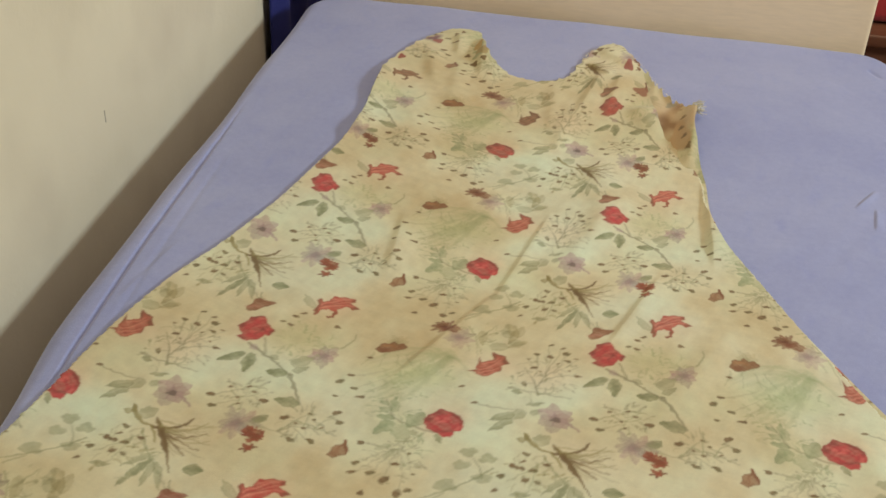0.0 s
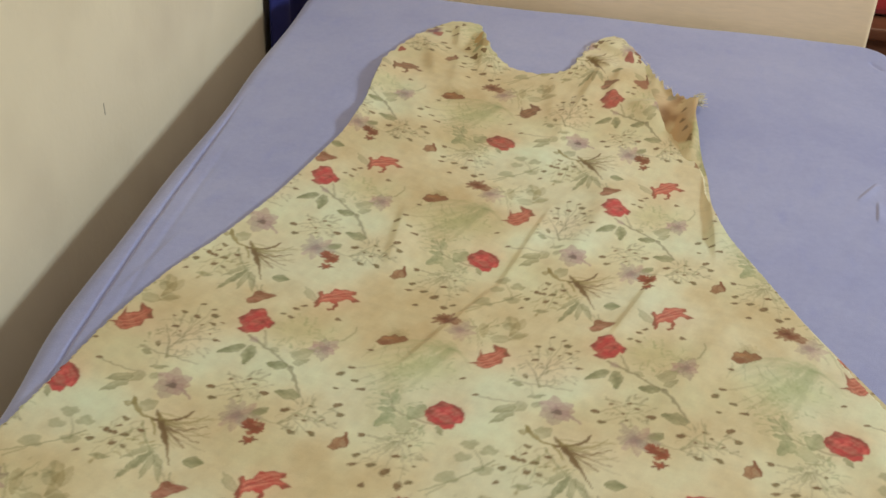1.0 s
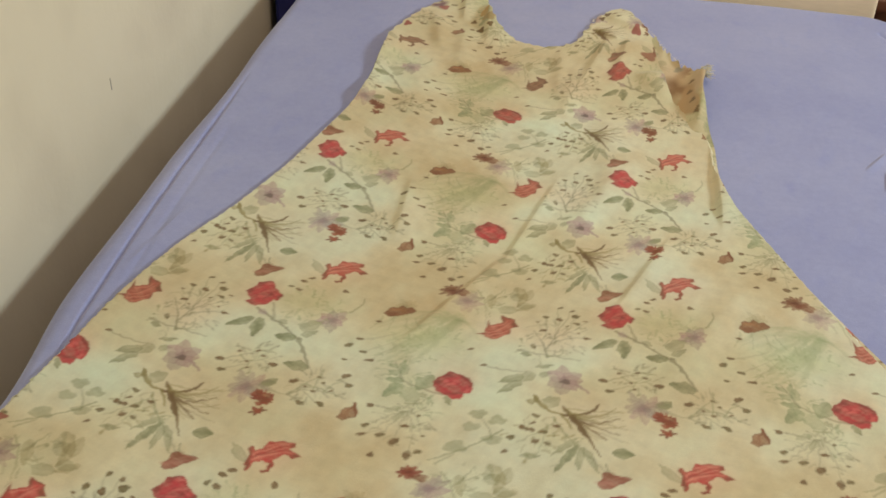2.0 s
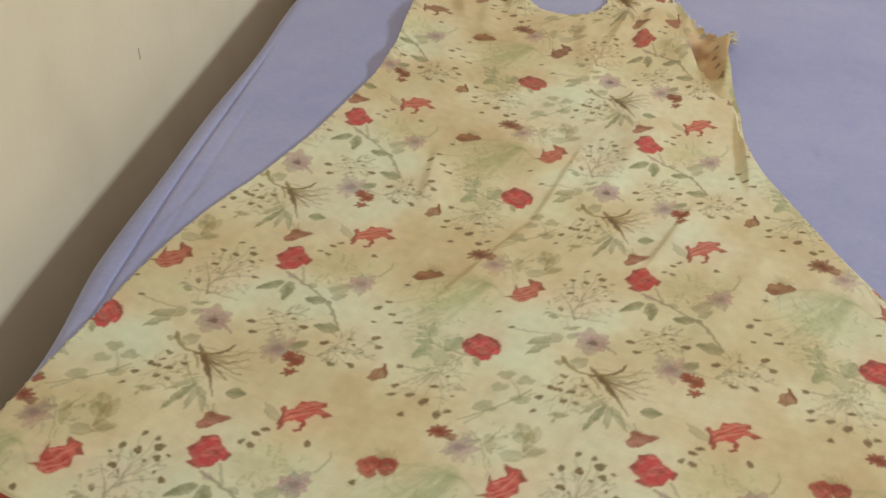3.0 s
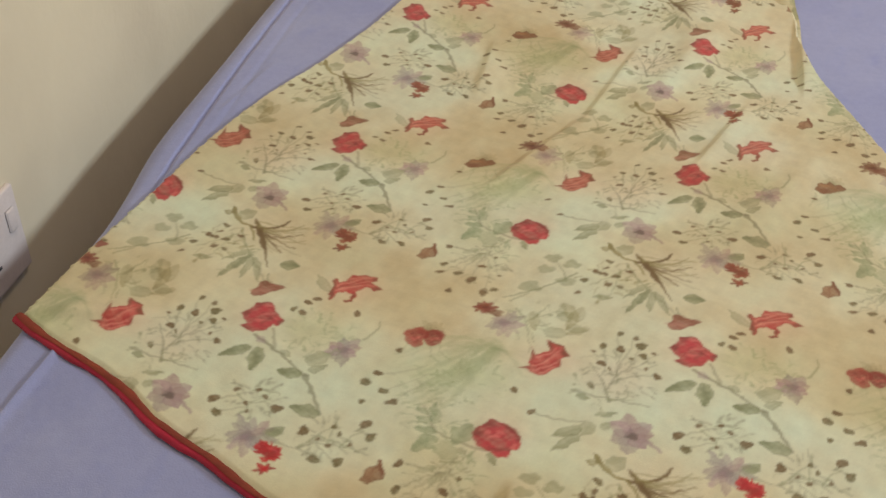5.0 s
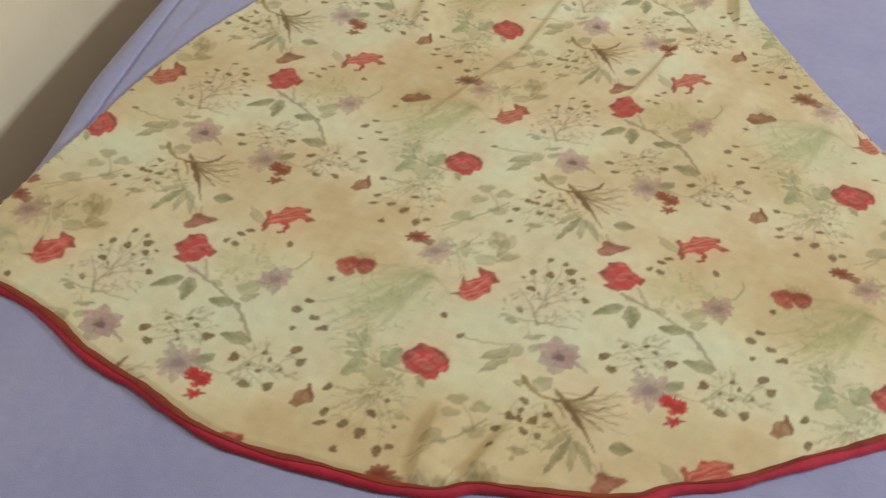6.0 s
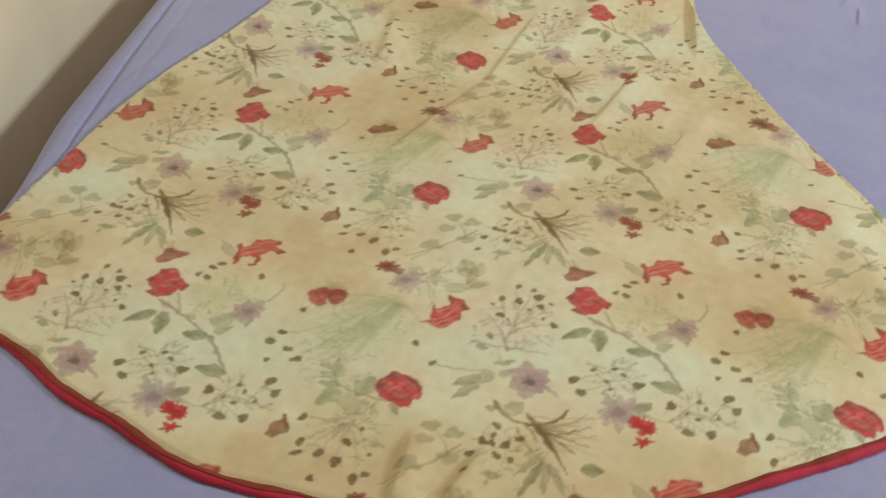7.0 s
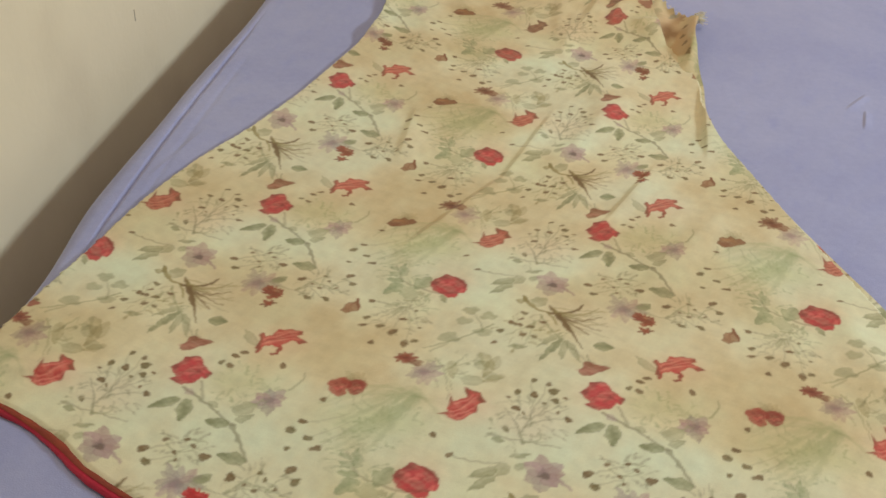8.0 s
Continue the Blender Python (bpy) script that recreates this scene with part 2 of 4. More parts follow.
def bedsheet():
    """A cotton sheet over the mattress: flat on top, rounded over the edges, hanging down the sides."""
    r, corner, drop = 0.022, 0.038, 0.16
    out = r * math.pi / 2 + drop
    across = [np.linspace(a, b, n, endpoint=False) for a, b, n in ((X0 + r - out, X0, 44), (X0, -0.290, 110), (-0.290, 0.350, 130), (0.350, X1, 120), (X1, X1 - r + out, 44))]
    along = [np.linspace(a, b, n, endpoint=False) for a, b, n in ((Y0 + r - out, -0.46, 110), (-0.46, 0.70, 580), (0.70, Y1 - r + out, 130))]
    px, py = np.meshgrid(np.r_[tuple(across)], np.r_[tuple(along)])
    cx, cy = (X0 + X1) / 2, (Y0 + Y1) / 2
    qx, qy = np.abs(px - cx) - ((X1 - X0) / 2 - r - corner), np.abs(py - cy) - ((Y1 - Y0) / 2 - r - corner)
    ox, oy = np.maximum(qx, 0), np.maximum(qy, 0)
    far = np.maximum(np.hypot(ox, oy), 1e-9)
    s = np.where((qx > 0) | (qy > 0), far - corner, -1.0)
    nxv, nyv = np.sign(px - cx) * ox / far, np.sign(py - cy) * oy / far
    over = np.maximum(s, 0)
    a = np.minimum(over / r, math.pi / 2)
    reach = r * np.sin(a)
    x, y = px - nxv * over + nxv * reach, py - nyv * over + nyv * reach
    z = BED - r * (1 - np.cos(a)) - np.maximum(over - r * math.pi / 2, 0)
    flat = np.clip(1 - over / r, 0, 1)
    z = z + flat * (0.0008 * ripple(x, y, 0.16, 3) + 0.0006 * ripple(x, y, 0.05, 4) + 0.0001 * ripple(x, y, 0.016, 5))
    # pulled creases along the wall side and a few short ones by the open side
    for ax, ay, bx, by, h, w in ((-0.346, 0.50, -0.334, -0.10, -0.0028, 0.0020), (-0.340, 0.48, -0.328, -0.06, 0.0008, 0.0040), (-0.324, 0.40, -0.316, -0.02, -0.0008, 0.0036), (-0.306, 0.21, -0.326, 0.10, 0.0014, 0.004),
                                 (-0.318, -0.200, -0.327, -0.357, 0.0026, 0.0017),
                                 (0.395, 0.486, 0.369, 0.443, 0.0017, 0.0017), (0.391, 0.446, 0.386, 0.402, 0.0017, 0.0017), (0.425, 0.825, 0.440, 0.800, -0.002, 0.003)):
        z = z + flat * ridge(x, y, ax, ay, bx, by, h, w, 3.5 if h > 0 else 1.0)
    x, y = x + (1 - flat) * nxv * 0.0015 * np.sin(py * 23), y + (1 - flat) * nyv * 0.004 * np.sin(px * 27)
    x = x - 0.005 * np.exp(-(((y - 0.20) / 0.16) ** 2)) * np.clip((cx - px) / (cx - X0), 0, 1) ** 6
    foot = np.clip((0.06 - y) / 0.16, 0, 1)
    x = x + 0.010 * foot * foot * (3 - 2 * foot) * np.clip((cx - px) / (cx - X0), 0, 1) ** 6
    ob = grid_mesh("bedsheet", np.stack([x, y, z], -1), SHEET)
    mod = ob.modifiers.new("thickness", "SOLIDIFY")
    mod.thickness = 0.0012
    tagged(ob, "lavender blue cotton sheet stretched over the mattress, slightly creased", "bedsheet")


bedsheet()


def wooden_chest():
    thing = empty("wooden_chest", 0.85, 1.7, 0.0)
    parts = [part("body", block(0.50, 1.25, 1.42, 1.95, 0.03, 0.30, 0.006), BROWN_WOOD), part("lid", block(0.485, 1.265, 1.40, 1.965, 0.301, 0.326, 0.005), BROWN_WOOD, label="darker wooden lid")]
    parts += [part("foot", block(x, x + 0.05, y, y + 0.05, 0, 0.03, 0.003), BROWN_WOOD) for x in (0.52, 1.18) for y in (1.44, 1.88)]
    adopt(thing, *parts)
    tagged(thing, "low dark brown wooden chest beyond the bed's head", "chest")
    bm = block(0.51, 1.22, 1.45, 1.93, 0.327, 0.44, 0.03, 4)
    bmesh.ops.subdivide_edges(bm, edges=bm.edges[:], cuts=2, use_grid_fill=True)
    for v in bm.verts:
        v.co.z += 0.006 * math.sin(v.co.x * 14) * math.sin(v.co.y * 11) * (v.co.z > 0.36)
    tagged(part("folded_blanket", bm, CRIMSON), "folded red cloth lying on the wooden chest", "blanket")


wooden_chest()

# ---- the printed cloth: one repeat of the floral pattern, 320 x 230 mm, painted in millimetres ----
TILE_U, TILE_V, CELL = 320, 230, 0.5
NU, NV = int(TILE_U / CELL), int(TILE_V / CELL)
TAN, PALE, MOSS, BLUSH = (0.560, 0.475, 0.290), (0.645, 0.705, 0.515), (0.50, 0.52, 0.29), (0.66, 0.56, 0.41)
RED, DEEP, PINK = (0.56, 0.014, 0.022), (0.26, 0.030, 0.020), (0.80, 0.16, 0.15)
LEAF, GLEAF, STEM, GREEN = (0.232, 0.252, 0.128), (0.245, 0.305, 0.160), (0.23, 0.225, 0.135), (0.33, 0.38, 0.20)
MAUVE, BROWN, DARK, SEED = (0.36, 0.255, 0.265), (0.20, 0.062, 0.022), (0.12, 0.085, 0.065), (0.130, 0.070, 0.014)
OLIVE, DARKO, SEEDG = (0.26, 0.225, 0.08), (0.16, 0.10, 0.036), (0.135, 0.105, 0.030)


def window(x, y, reach):
    """Indices of the cells round a place, wrapped over the repeat, and their places from it."""
    i = np.arange(int((x - reach) / CELL), int((x + reach) / CELL) + 2)
    j = np.arange(int((y - reach) / CELL), int((y + reach) / CELL) + 2)
    return np.ix_(j % NV, i % NU), (i * CELL - x)[None, :], (j * CELL - y)[:, None]


def dab(at, colour, alpha):
    """Lays watercolour over the cloth."""
    a = np.clip(alpha, 0, 1)[..., None]
    cloth[at] = cloth[at] * (1 - a) + np.array(colour) * a


def edge(d, soft):
    return np.clip(0.5 - d / soft, 0, 1)


def grain(dx, dy, k, seed):
    a, b, c = 1.7 + seed % 5 * 0.31, 2.3 + seed % 7 * 0.17, seed * 1.3
    return np.sin(dx * k * a + c) * np.sin(dy * k * b - c) * 0.6 + np.sin((dx + dy) * k * 0.9 + 2 * c) * 0.4


def wash(x, y, rx, ry, colour, alpha):
    at, dx, dy = window(x, y, max(rx, ry) * 1.9)
    a = alpha * np.exp(-1.1 * ((dx / rx) ** 2 + (dy / ry) ** 2))
    if colour in (TAN, PALE):
        tide[at] += a if colour is PALE else -a
    else:
        dab(at, colour, a * (1 + 0.25 * grain(dx, dy, 0.07, int(rx))))


def swell(scale, seed_no):
    """Smooth random unevenness that repeats with the print; scale in millimetres."""
    r = np.random.RandomState(seed_no)
    z = np.zeros((NV, NU))
    for _ in range(26):
        k = r.uniform(0.5, 1.5) / scale
        a = r.uniform(0, math.tau)
        z += np.sin(round(k * math.cos(a) * TILE_U) * uu + round(k * math.sin(a) * TILE_V) * vv + r.uniform(0, math.tau))
    return z / 3.6


def ground():
    """The cloth's own colour: watery patches between tan, cream and a pale green white."""
    w = 0.55 * tide + 0.13 * swell(60, 1) + 0.06 * swell(24, 2) + 0.03 * swell(10, 3)
    up, down = np.clip(w / 0.85, 0, 1)[..., None], np.clip(-w / 0.85, 0, 1)[..., None]
    cream = np.array((0.655, 0.625, 0.430) if LEVEL == 0 else (0.632, 0.606, 0.425))
    cloth[:] = cream * (1 - up - down) + np.array(PALE) * up + np.array(TAN) * down


def bleed():
    """Lets the edges of the dye wander as they do on woven cloth."""
    jj, ii = np.meshgrid(np.arange(NV), np.arange(NU), indexing="ij")
    i, j = ii + (0.42 * swell(11, 4) + 0.16 * swell(4, 5)) / CELL, jj + (0.42 * swell(11, 6) + 0.16 * swell(4, 7)) / CELL
    i0, j0 = np.floor(i).astype(int), np.floor(j).astype(int)
    a, b = (i - i0)[..., None], (j - j0)[..., None]
    p, q, r, s = i0 % NU, (i0 + 1) % NU, j0 % NV, (j0 + 1) % NV
    return (cloth[r, p] * (1 - a) + cloth[r, q] * a) * (1 - b) + (cloth[s, p] * (1 - a) + cloth[s, q] * a) * b


def blot(x, y, rx, ry, colour, alpha, turn=0.0, rag=0.12, soft=1.2):
    at, dx, dy = window(x, y, max(rx, ry) * 1.5 + 2)
    c, s = math.cos(turn), math.sin(turn)
    u, v = (dx * c + dy * s) / rx, (dy * c - dx * s) / ry
    th = np.arctan2(v, u)
    r = 1 + rag * np.sin(3 * th + x) + rag * 0.7 * np.sin(5 * th + y)
    d = (np.hypot(u, v) - r) * min(rx, ry)
    dab(at, colour, alpha * edge(d, soft) * (0.88 + 0.14 * grain(dx, dy, 0.5, int(abs(x)))))


def leaf(x0, y0, x1, y1, wide, colour, alpha, soft=1.0):
    mx, my, length = (x0 + x1) / 2, (y0 + y1) / 2, math.hypot(x1 - x0, y1 - y0)
    at, dx, dy = window(mx, my, length / 2 + wide)
    c, s = (x1 - x0) / length, (y1 - y0) / length
    t, d = (dx * c + dy * s) / length + 0.5, dy * c - dx * s
    half = wide / 2 * np.sin(np.pi * np.clip(t, 0, 1) ** 0.75) ** 0.8 * (1 + 0.10 * np.sin(t * 13 + x0))
    inside = edge(np.abs(d) - half, soft) * (t > 0) * (t < 1)
    tone = 0.70 + 0.28 * t + 0.15 * np.sin(d * 0.5 + x0) + 0.14 * grain(dx, dy, 0.4, int(abs(y0)))
    dab(at, colour, 1.12 * alpha * inside * tone)
    rim = edge(np.abs(np.abs(d) - half + 0.5) - 0.4, 0.9)
    dab(at, tuple(0.70 * q for q in colour), 0.40 * alpha * inside * np.maximum(rim, edge(np.abs(d) - 0.3, 0.7)))


def stalk(x0, y0, x1, y1, x2, y2, wide, colour, alpha):
    """A bent line that thins towards its end."""
    reach = max(math.hypot(x0 - x1, y0 - y1), math.hypot(x2 - x1, y2 - y1)) + 4
    at, dx, dy = window(x1, y1, reach)
    best = np.full(np.broadcast(dx, dy).shape, 99.0)
    for k in np.linspace(0, 1, max(12, int(reach / 0.6))):
        px = (1 - k) ** 2 * x0 + 2 * k * (1 - k) * x1 + k * k * x2 - x1
        py = (1 - k) ** 2 * y0 + 2 * k * (1 - k) * y1 + k * k * y2 - y1
        best = np.minimum(best, np.hypot(dx - px, dy - py) - wide * (1.05 - 0.5 * k) / 1.25)
    dab(at, colour, 1.1 * alpha * edge(best, 1.1))


def flower(x, y, size, petals, colour, alpha):
    """Pointed petals of uneven length round a heart."""
    start = (x * 0.37 + y * 0.11) % 1
    alpha *= 0.8 if LEVEL else 1.0
    for k in range(petals):
        a = math.tau * (k + start) / petals + rng.uniform(-0.15, 0.15)
        r = size * rng.uniform(0.72, 1.12)
        leaf(x, y, x + r * math.cos(a), y + r * math.sin(a), size * 5.2 / petals, tuple(q * rng.uniform(0.85, 1.12) for q in colour), alpha * rng.uniform(0.75, 1.0), 0.8)
    blot(x, y, size * 0.24, size * 0.22, tuple(0.55 * q for q in colour), alpha * 0.8)


def seed(x, y, r):
    a = (x * 1.7 + y) % 3.1 if LEVEL == 0 else (x * 1.7 + y) % 0.9 - 0.5
    r *= 0.9 if LEVEL == 0 else 0.82
    blot(x, y, r * 1.12, r * (0.84 if LEVEL == 0 else 0.62), SEED if (x + y) % 3 > 0.9 else SEEDG, 0.96, a, 0.06, 0.8)
    blot(x - 0.3 * r, y + 0.2 * r, r * 0.4, r * 0.25, (0.26, 0.15, 0.07), 0.5, a, 0.05)


def burst(x, y, size, petals):
    """A small lumpy bloom, or, with few petals, the little star that hangs under it."""
    colour = (RED, (0.32, 0.080, 0.036), (0.22, 0.085, 0.034))[LEVEL]
    if petals > 8:
        for u, v, r in ((-0.45, 0.55, 0.42), (0.1, 0.25, 0.55), (0.55, 0.1, 0.42), (0.35, -0.35, 0.40), (-0.05, -0.55, 0.34), (-0.55, 0.85, 0.22)):
            blot(x + u * size, y + v * size, r * size, r * size * 0.9, tuple(q * rng.uniform(0.8, 1.1) for q in colour), 0.95, u, 0.14, 1.0)
        for a in np.linspace(-0.9, 3.2, 10):
            r = size * rng.uniform(0.85, 1.2)
            leaf(x + size * 0.05, y, x + r * math.cos(a), y + r * math.sin(a), size * 0.30, tuple(q * rng.uniform(0.7, 1.0) for q in colour), 0.92, 0.8)
        blot(x + size * 0.15, y - size * 0.1, size * 0.42, size * 0.22, DEEP if LEVEL == 0 else BROWN, 0.6, 0.4, 0.2, 2.0)
        blot(x + size * 0.25, y + size * 0.35, size * 0.3, size * 0.14, PINK if LEVEL == 0 else TAN, 0.4, -0.3, 0.1, 2.0)
    else:
        for a, r in ((0.1, 1.0), (0.9, 0.6), (2.5, 0.8), (3.5, 0.95), (4.4, 0.8), (5.6, 0.6)):
            leaf(x, y, x + size * r * math.cos(a), y + size * r * math.sin(a), size * 0.34, tuple(q * rng.uniform(0.6, 0.9) for q in colour), 0.95, 0.8)
        blot(x, y, size * 0.3, size * 0.3, colour, 0.85)


def arc(x, y, r, a, span, wide, colour, alpha):
    """A short curved stroke round a centre."""
    p = [(x + r * k * math.cos(a + d), y + r * k * math.sin(a + d)) for d, k in ((-span, 1), (0, 1.25), (span, 1))]
    stalk(*p[0], *p[1], *p[2], wide, colour, alpha)


def rose(x, y, size, kind):
    """A full bloom: dark outer petals, a brighter body, furled petals with pale rims at the heart."""
    body = ((0.41, 0.009, 0.024), (0.385, 0.015, 0.024), (0.32, 0.042, 0.028))[LEVEL]
    glow = tuple(1.32 * q + 0.008 for q in body)
    dark = tuple(0.5 * q for q in body)
    wash(x, y, size * 1.1, size * 1.1, PINK, 0.20)
    bare = cloth.copy()
    within = shape(x, y, size, FULL_BLOOM if kind else BLOOM, body, 0.97, 1.3)
    if kind:
        petals = ((0.78, -0.30, 0.30, 0.34, 0.3), (0.35, -0.86, 0.42, 0.20, 0.1), (-0.30, -0.45, 0.42, 0.20, -0.5), (-0.05, 0.35, 0.42, 0.30, 0.2))
        shades = ((-0.85, 0.30, 0.26, 0.24, 0.6), (-0.35, 0.86, 0.38, 0.16, 0.2), (0.55, 0.62, 0.38, 0.15, -0.6), (0.15, -0.62, 0.55, 0.09, 0.0), (0.92, 0.12, 0.10, 0.26, 0.0))
        hearts = ((-0.12, 0.12, 0.22, 0.13, 0.3), (0.12, 0.36, 0.16, 0.09, -0.2), (-0.40, 0.30, 0.12, 0.09, 0.9), (0.74, -0.42, 0.13, 0.16, 0.2))
    else:
        petals = ((0.62, -0.02, 0.36, 0.24, -0.5), (0.05, -0.55, 0.55, 0.30, 0.2), (-0.05, 0.62, 0.40, 0.26, 0.1), (-0.45, 0.15, 0.30, 0.26, 0.4))
        shades = ((-0.98, 0.12, 0.22, 0.20, 0.4), (-0.45, 0.88, 0.30, 0.14, 0.6), (0.95, -0.22, 0.20, 0.22, -0.4), (-0.70, -0.94, 0.36, 0.12, 0.1), (0.30, -0.10, 0.10, 0.45, -0.6))
        hearts = ((0.55, 0.02, 0.24, 0.07, -0.6), (0.10, 0.26, 0.24, 0.08, 0.3), (-0.10, -0.30, 0.30, 0.08, 0.2), (0.02, 0.86, 0.22, 0.07, 0.0))
    for u, v, ru, rv, a in petals:
        blot(x + u * size, y + v * size, ru * size, rv * size, glow, 0.75, a, 0.12, 2.6)
    for k in range(5):
        arc(x, y, size * (0.52 + 0.14 * (k % 3)), k * 1.3 + kind * 0.5, 0.40, 0.8, dark, 0.42)
    for k in range(3):
        arc(x, y + size * 0.08, size * 0.27, k * 2.1 + 0.5, 0.6, 0.8, dark, 0.45)
    for u, v, ru, rv, a in shades:
        blot(x + u * size, y + v * size, ru * size, rv * size, (0.17, 0.022, 0.014), 0.70, a, 0.2, 2.2)
    for u, v, ru, rv, a in hearts:
        blot(x + u * size, y + v * size, ru * size, rv * size, (0.80, 0.22, 0.19), 0.52 - 0.12 * LEVEL, a, 0.15, 1.6)
    trim(bare, *within)


def brush(x, y):
    """A curved spine with dry blades that fan out from its lower half."""
    for k in range(30):
        f, q = k / 29, rng.uniform(0.0, 1.0)
        sx, sy = x + 2 + 9 * q, y - 2 - 22 * q
        a = math.radians(2 - 55 * q + rng.uniform(-14, 12))
        r = (44 - 14 * q) * rng.uniform(0.55, 1.05)
        bend = rng.uniform(-0.45, 0.10)
        stalk(sx, sy, sx + r * 0.5 * math.cos(a + bend), sy + r * 0.5 * math.sin(a + bend), sx + r * math.cos(a), sy + r * math.sin(a), rng.uniform(0.4, 1.1), OLIVE if k % 3 else DARKO, rng.uniform(0.25, 0.65))
    stalk(x - 9, y + 1, x + 1, y - 6, x + 6, y - 18, 1.8, DARKO, 0.7)
    stalk(x + 2, y - 6, x + 8, y - 14, x + 11, y - 25, 2.8, DARKO, 0.62)


def brush(x, y):
    """A fan of dry blades from one knot."""
    for k in range(24):
        f, q = k / 23, rng.uniform(-0.6, 1.0)
        a = math.radians(-58 + 76 * f + rng.uniform(-7, 7))
        r = (20 + 30 * f) * rng.uniform(0.65, 1.1)
        sx, sy, bend = x + 9 * q, y + 2 - 14 * q, rng.uniform(-0.55, 0.10)
        stalk(sx, sy, sx + r * 0.5 * math.cos(a + bend), sy + r * 0.5 * math.sin(a + bend), sx + r * math.cos(a), sy + r * math.sin(a), rng.uniform(0.5, 1.3), OLIVE if k % 3 else DARKO, rng.uniform(0.30, 0.72))
    stalk(x - 5, y + 10, x + 3, y - 6, x + 13, y - 22, 1.3, DARKO, 0.5)


def shape(x, y, size, outline, colour, alpha, soft=0.9):
    """A patch of dye with a drawn outline."""
    pts = [(u * size, v * size) for u, v in outline]
    at, dx, dy = window(x, y, size * 1.4 + 2)
    dx, dy = dx + 0 * dy, dy + 0 * dx
    far, inside = np.full(dx.shape, 99.0), np.zeros(dx.shape, bool)
    for (ax, ay), (bx, by) in zip(pts, pts[1:] + pts[:1]):
        k = np.clip(((dx - ax) * (bx - ax) + (dy - ay) * (by - ay)) / ((bx - ax) ** 2 + (by - ay) ** 2), 0, 1)
        far = np.minimum(far, np.hypot(dx - ax - k * (bx - ax), dy - ay - k * (by - ay)))
        if ay != by:
            inside ^= ((ay > dy) != (by > dy)) & (dx < ax + (dy - ay) * (bx - ax) / (by - ay))
    tone = 0.90 + 0.12 * grain(dx, dy, 0.45, int(abs(x)))
    a = alpha * edge(np.where(inside, -far, far), soft)
    dab(at, colour, a * tone)
    dab(at, tuple(0.55 * q for q in colour), 0.5 * a * edge(np.abs(far - 0.5) - 0.4, 1.0))
    return at, np.clip(a, 0, 1)[..., None]


def trim(bare, at, inside):
    """Takes away what was painted outside an outline."""
    cloth[at] = bare[at] * (1 - inside) + cloth[at] * inside


LILY_SIDE = [(-0.88, -0.71), (-0.98, -0.49), (-0.9, -0.15), (-0.97, 0.34), (-0.88, 0.45), (-0.71, 0.16), (-0.49, 0.32), (-0.37, 0.67), (0.14, 0.72), (0.66, 0.63), (0.69, 0.43), (0.48, 0.38), (0.78, 0.13), (1.03, -0.02), (0.67, -0.11), (0.35, 0.06), (0.2, -0.05), (0.02, -0.23), (0.1, -0.48), (-0.01, -0.79), (-0.23, -0.84), (-0.34, -0.75), (-0.1, -0.66), (-0.11, -0.4), (-0.32, -0.26), (-0.6, -0.39), (-0.71, -0.56), (-0.78, -0.76)]
LILY_UP = [(-0.95, -0.4), (-0.61, -0.3), (-0.58, 0.06), (-0.56, 0.66), (-0.46, 0.27), (-0.21, 0.35), (0.01, 0.6), (-0.07, 1.06), (0.23, 0.86), (0.55, 0.82), (0.73, 0.29), (0.48, 0.12), (0.41, -0.27), (0.1, -0.58), (-0.27, -0.75), (-0.48, -0.58), (-0.73, -0.45)]
CAP = [(-0.74, -0.64), (-0.58, 0.07), (-0.26, 0.71), (0.07, 0.49), (0.73, 0.43), (1.11, 0.22), (0.82, -0.09), (0.33, -0.32), (-0.07, -0.7), (-0.49, -0.86)]
CUP = [(-0.55, -0.45), (-0.40, 0.12), (0.05, 0.50), (0.26, 0.82), (0.36, 0.40), (0.54, -0.30), (0.20, -0.42), (-0.10, -0.66)]
PAIR = [(-0.76, -0.24), (-0.64, 0.24), (-0.39, 0.36), (-0.2, 0.28), (0.0, 0.48), (0.26, 0.26), (0.52, 0.36), (0.76, 0.05), (0.39, -0.19), (0.1, -0.30), (-0.13, -0.44), (-0.52, -0.47)]
BLOOM = [(-1.21, 0.1), (-0.88, 0.5), (-0.65, 0.98), (-0.18, 1.14), (0.18, 1.1), (0.45, 0.55), (0.77, 0.29), (1.09, -0.11), (0.81, -0.58), (0.62, -0.43), (0.34, -0.99), (-0.2, -1.15), (-0.6, -1.12), (-1.01, -0.87), (-0.74, -0.62), (-1.01, -0.31)]
FULL_BLOOM = [(-1.1, 0.24), (-0.91, 0.59), (-0.5, 0.91), (-0.27, 1.12), (0.04, 0.96), (0.3, 0.87), (0.71, 0.64), (1.04, 0.21), (1.03, -0.46), (0.97, -0.63), (0.65, -0.57), (0.56, -1.07), (0.1, -1.05), (-0.36, -0.74), (-0.82, -0.42), (-1.02, -0.09)]


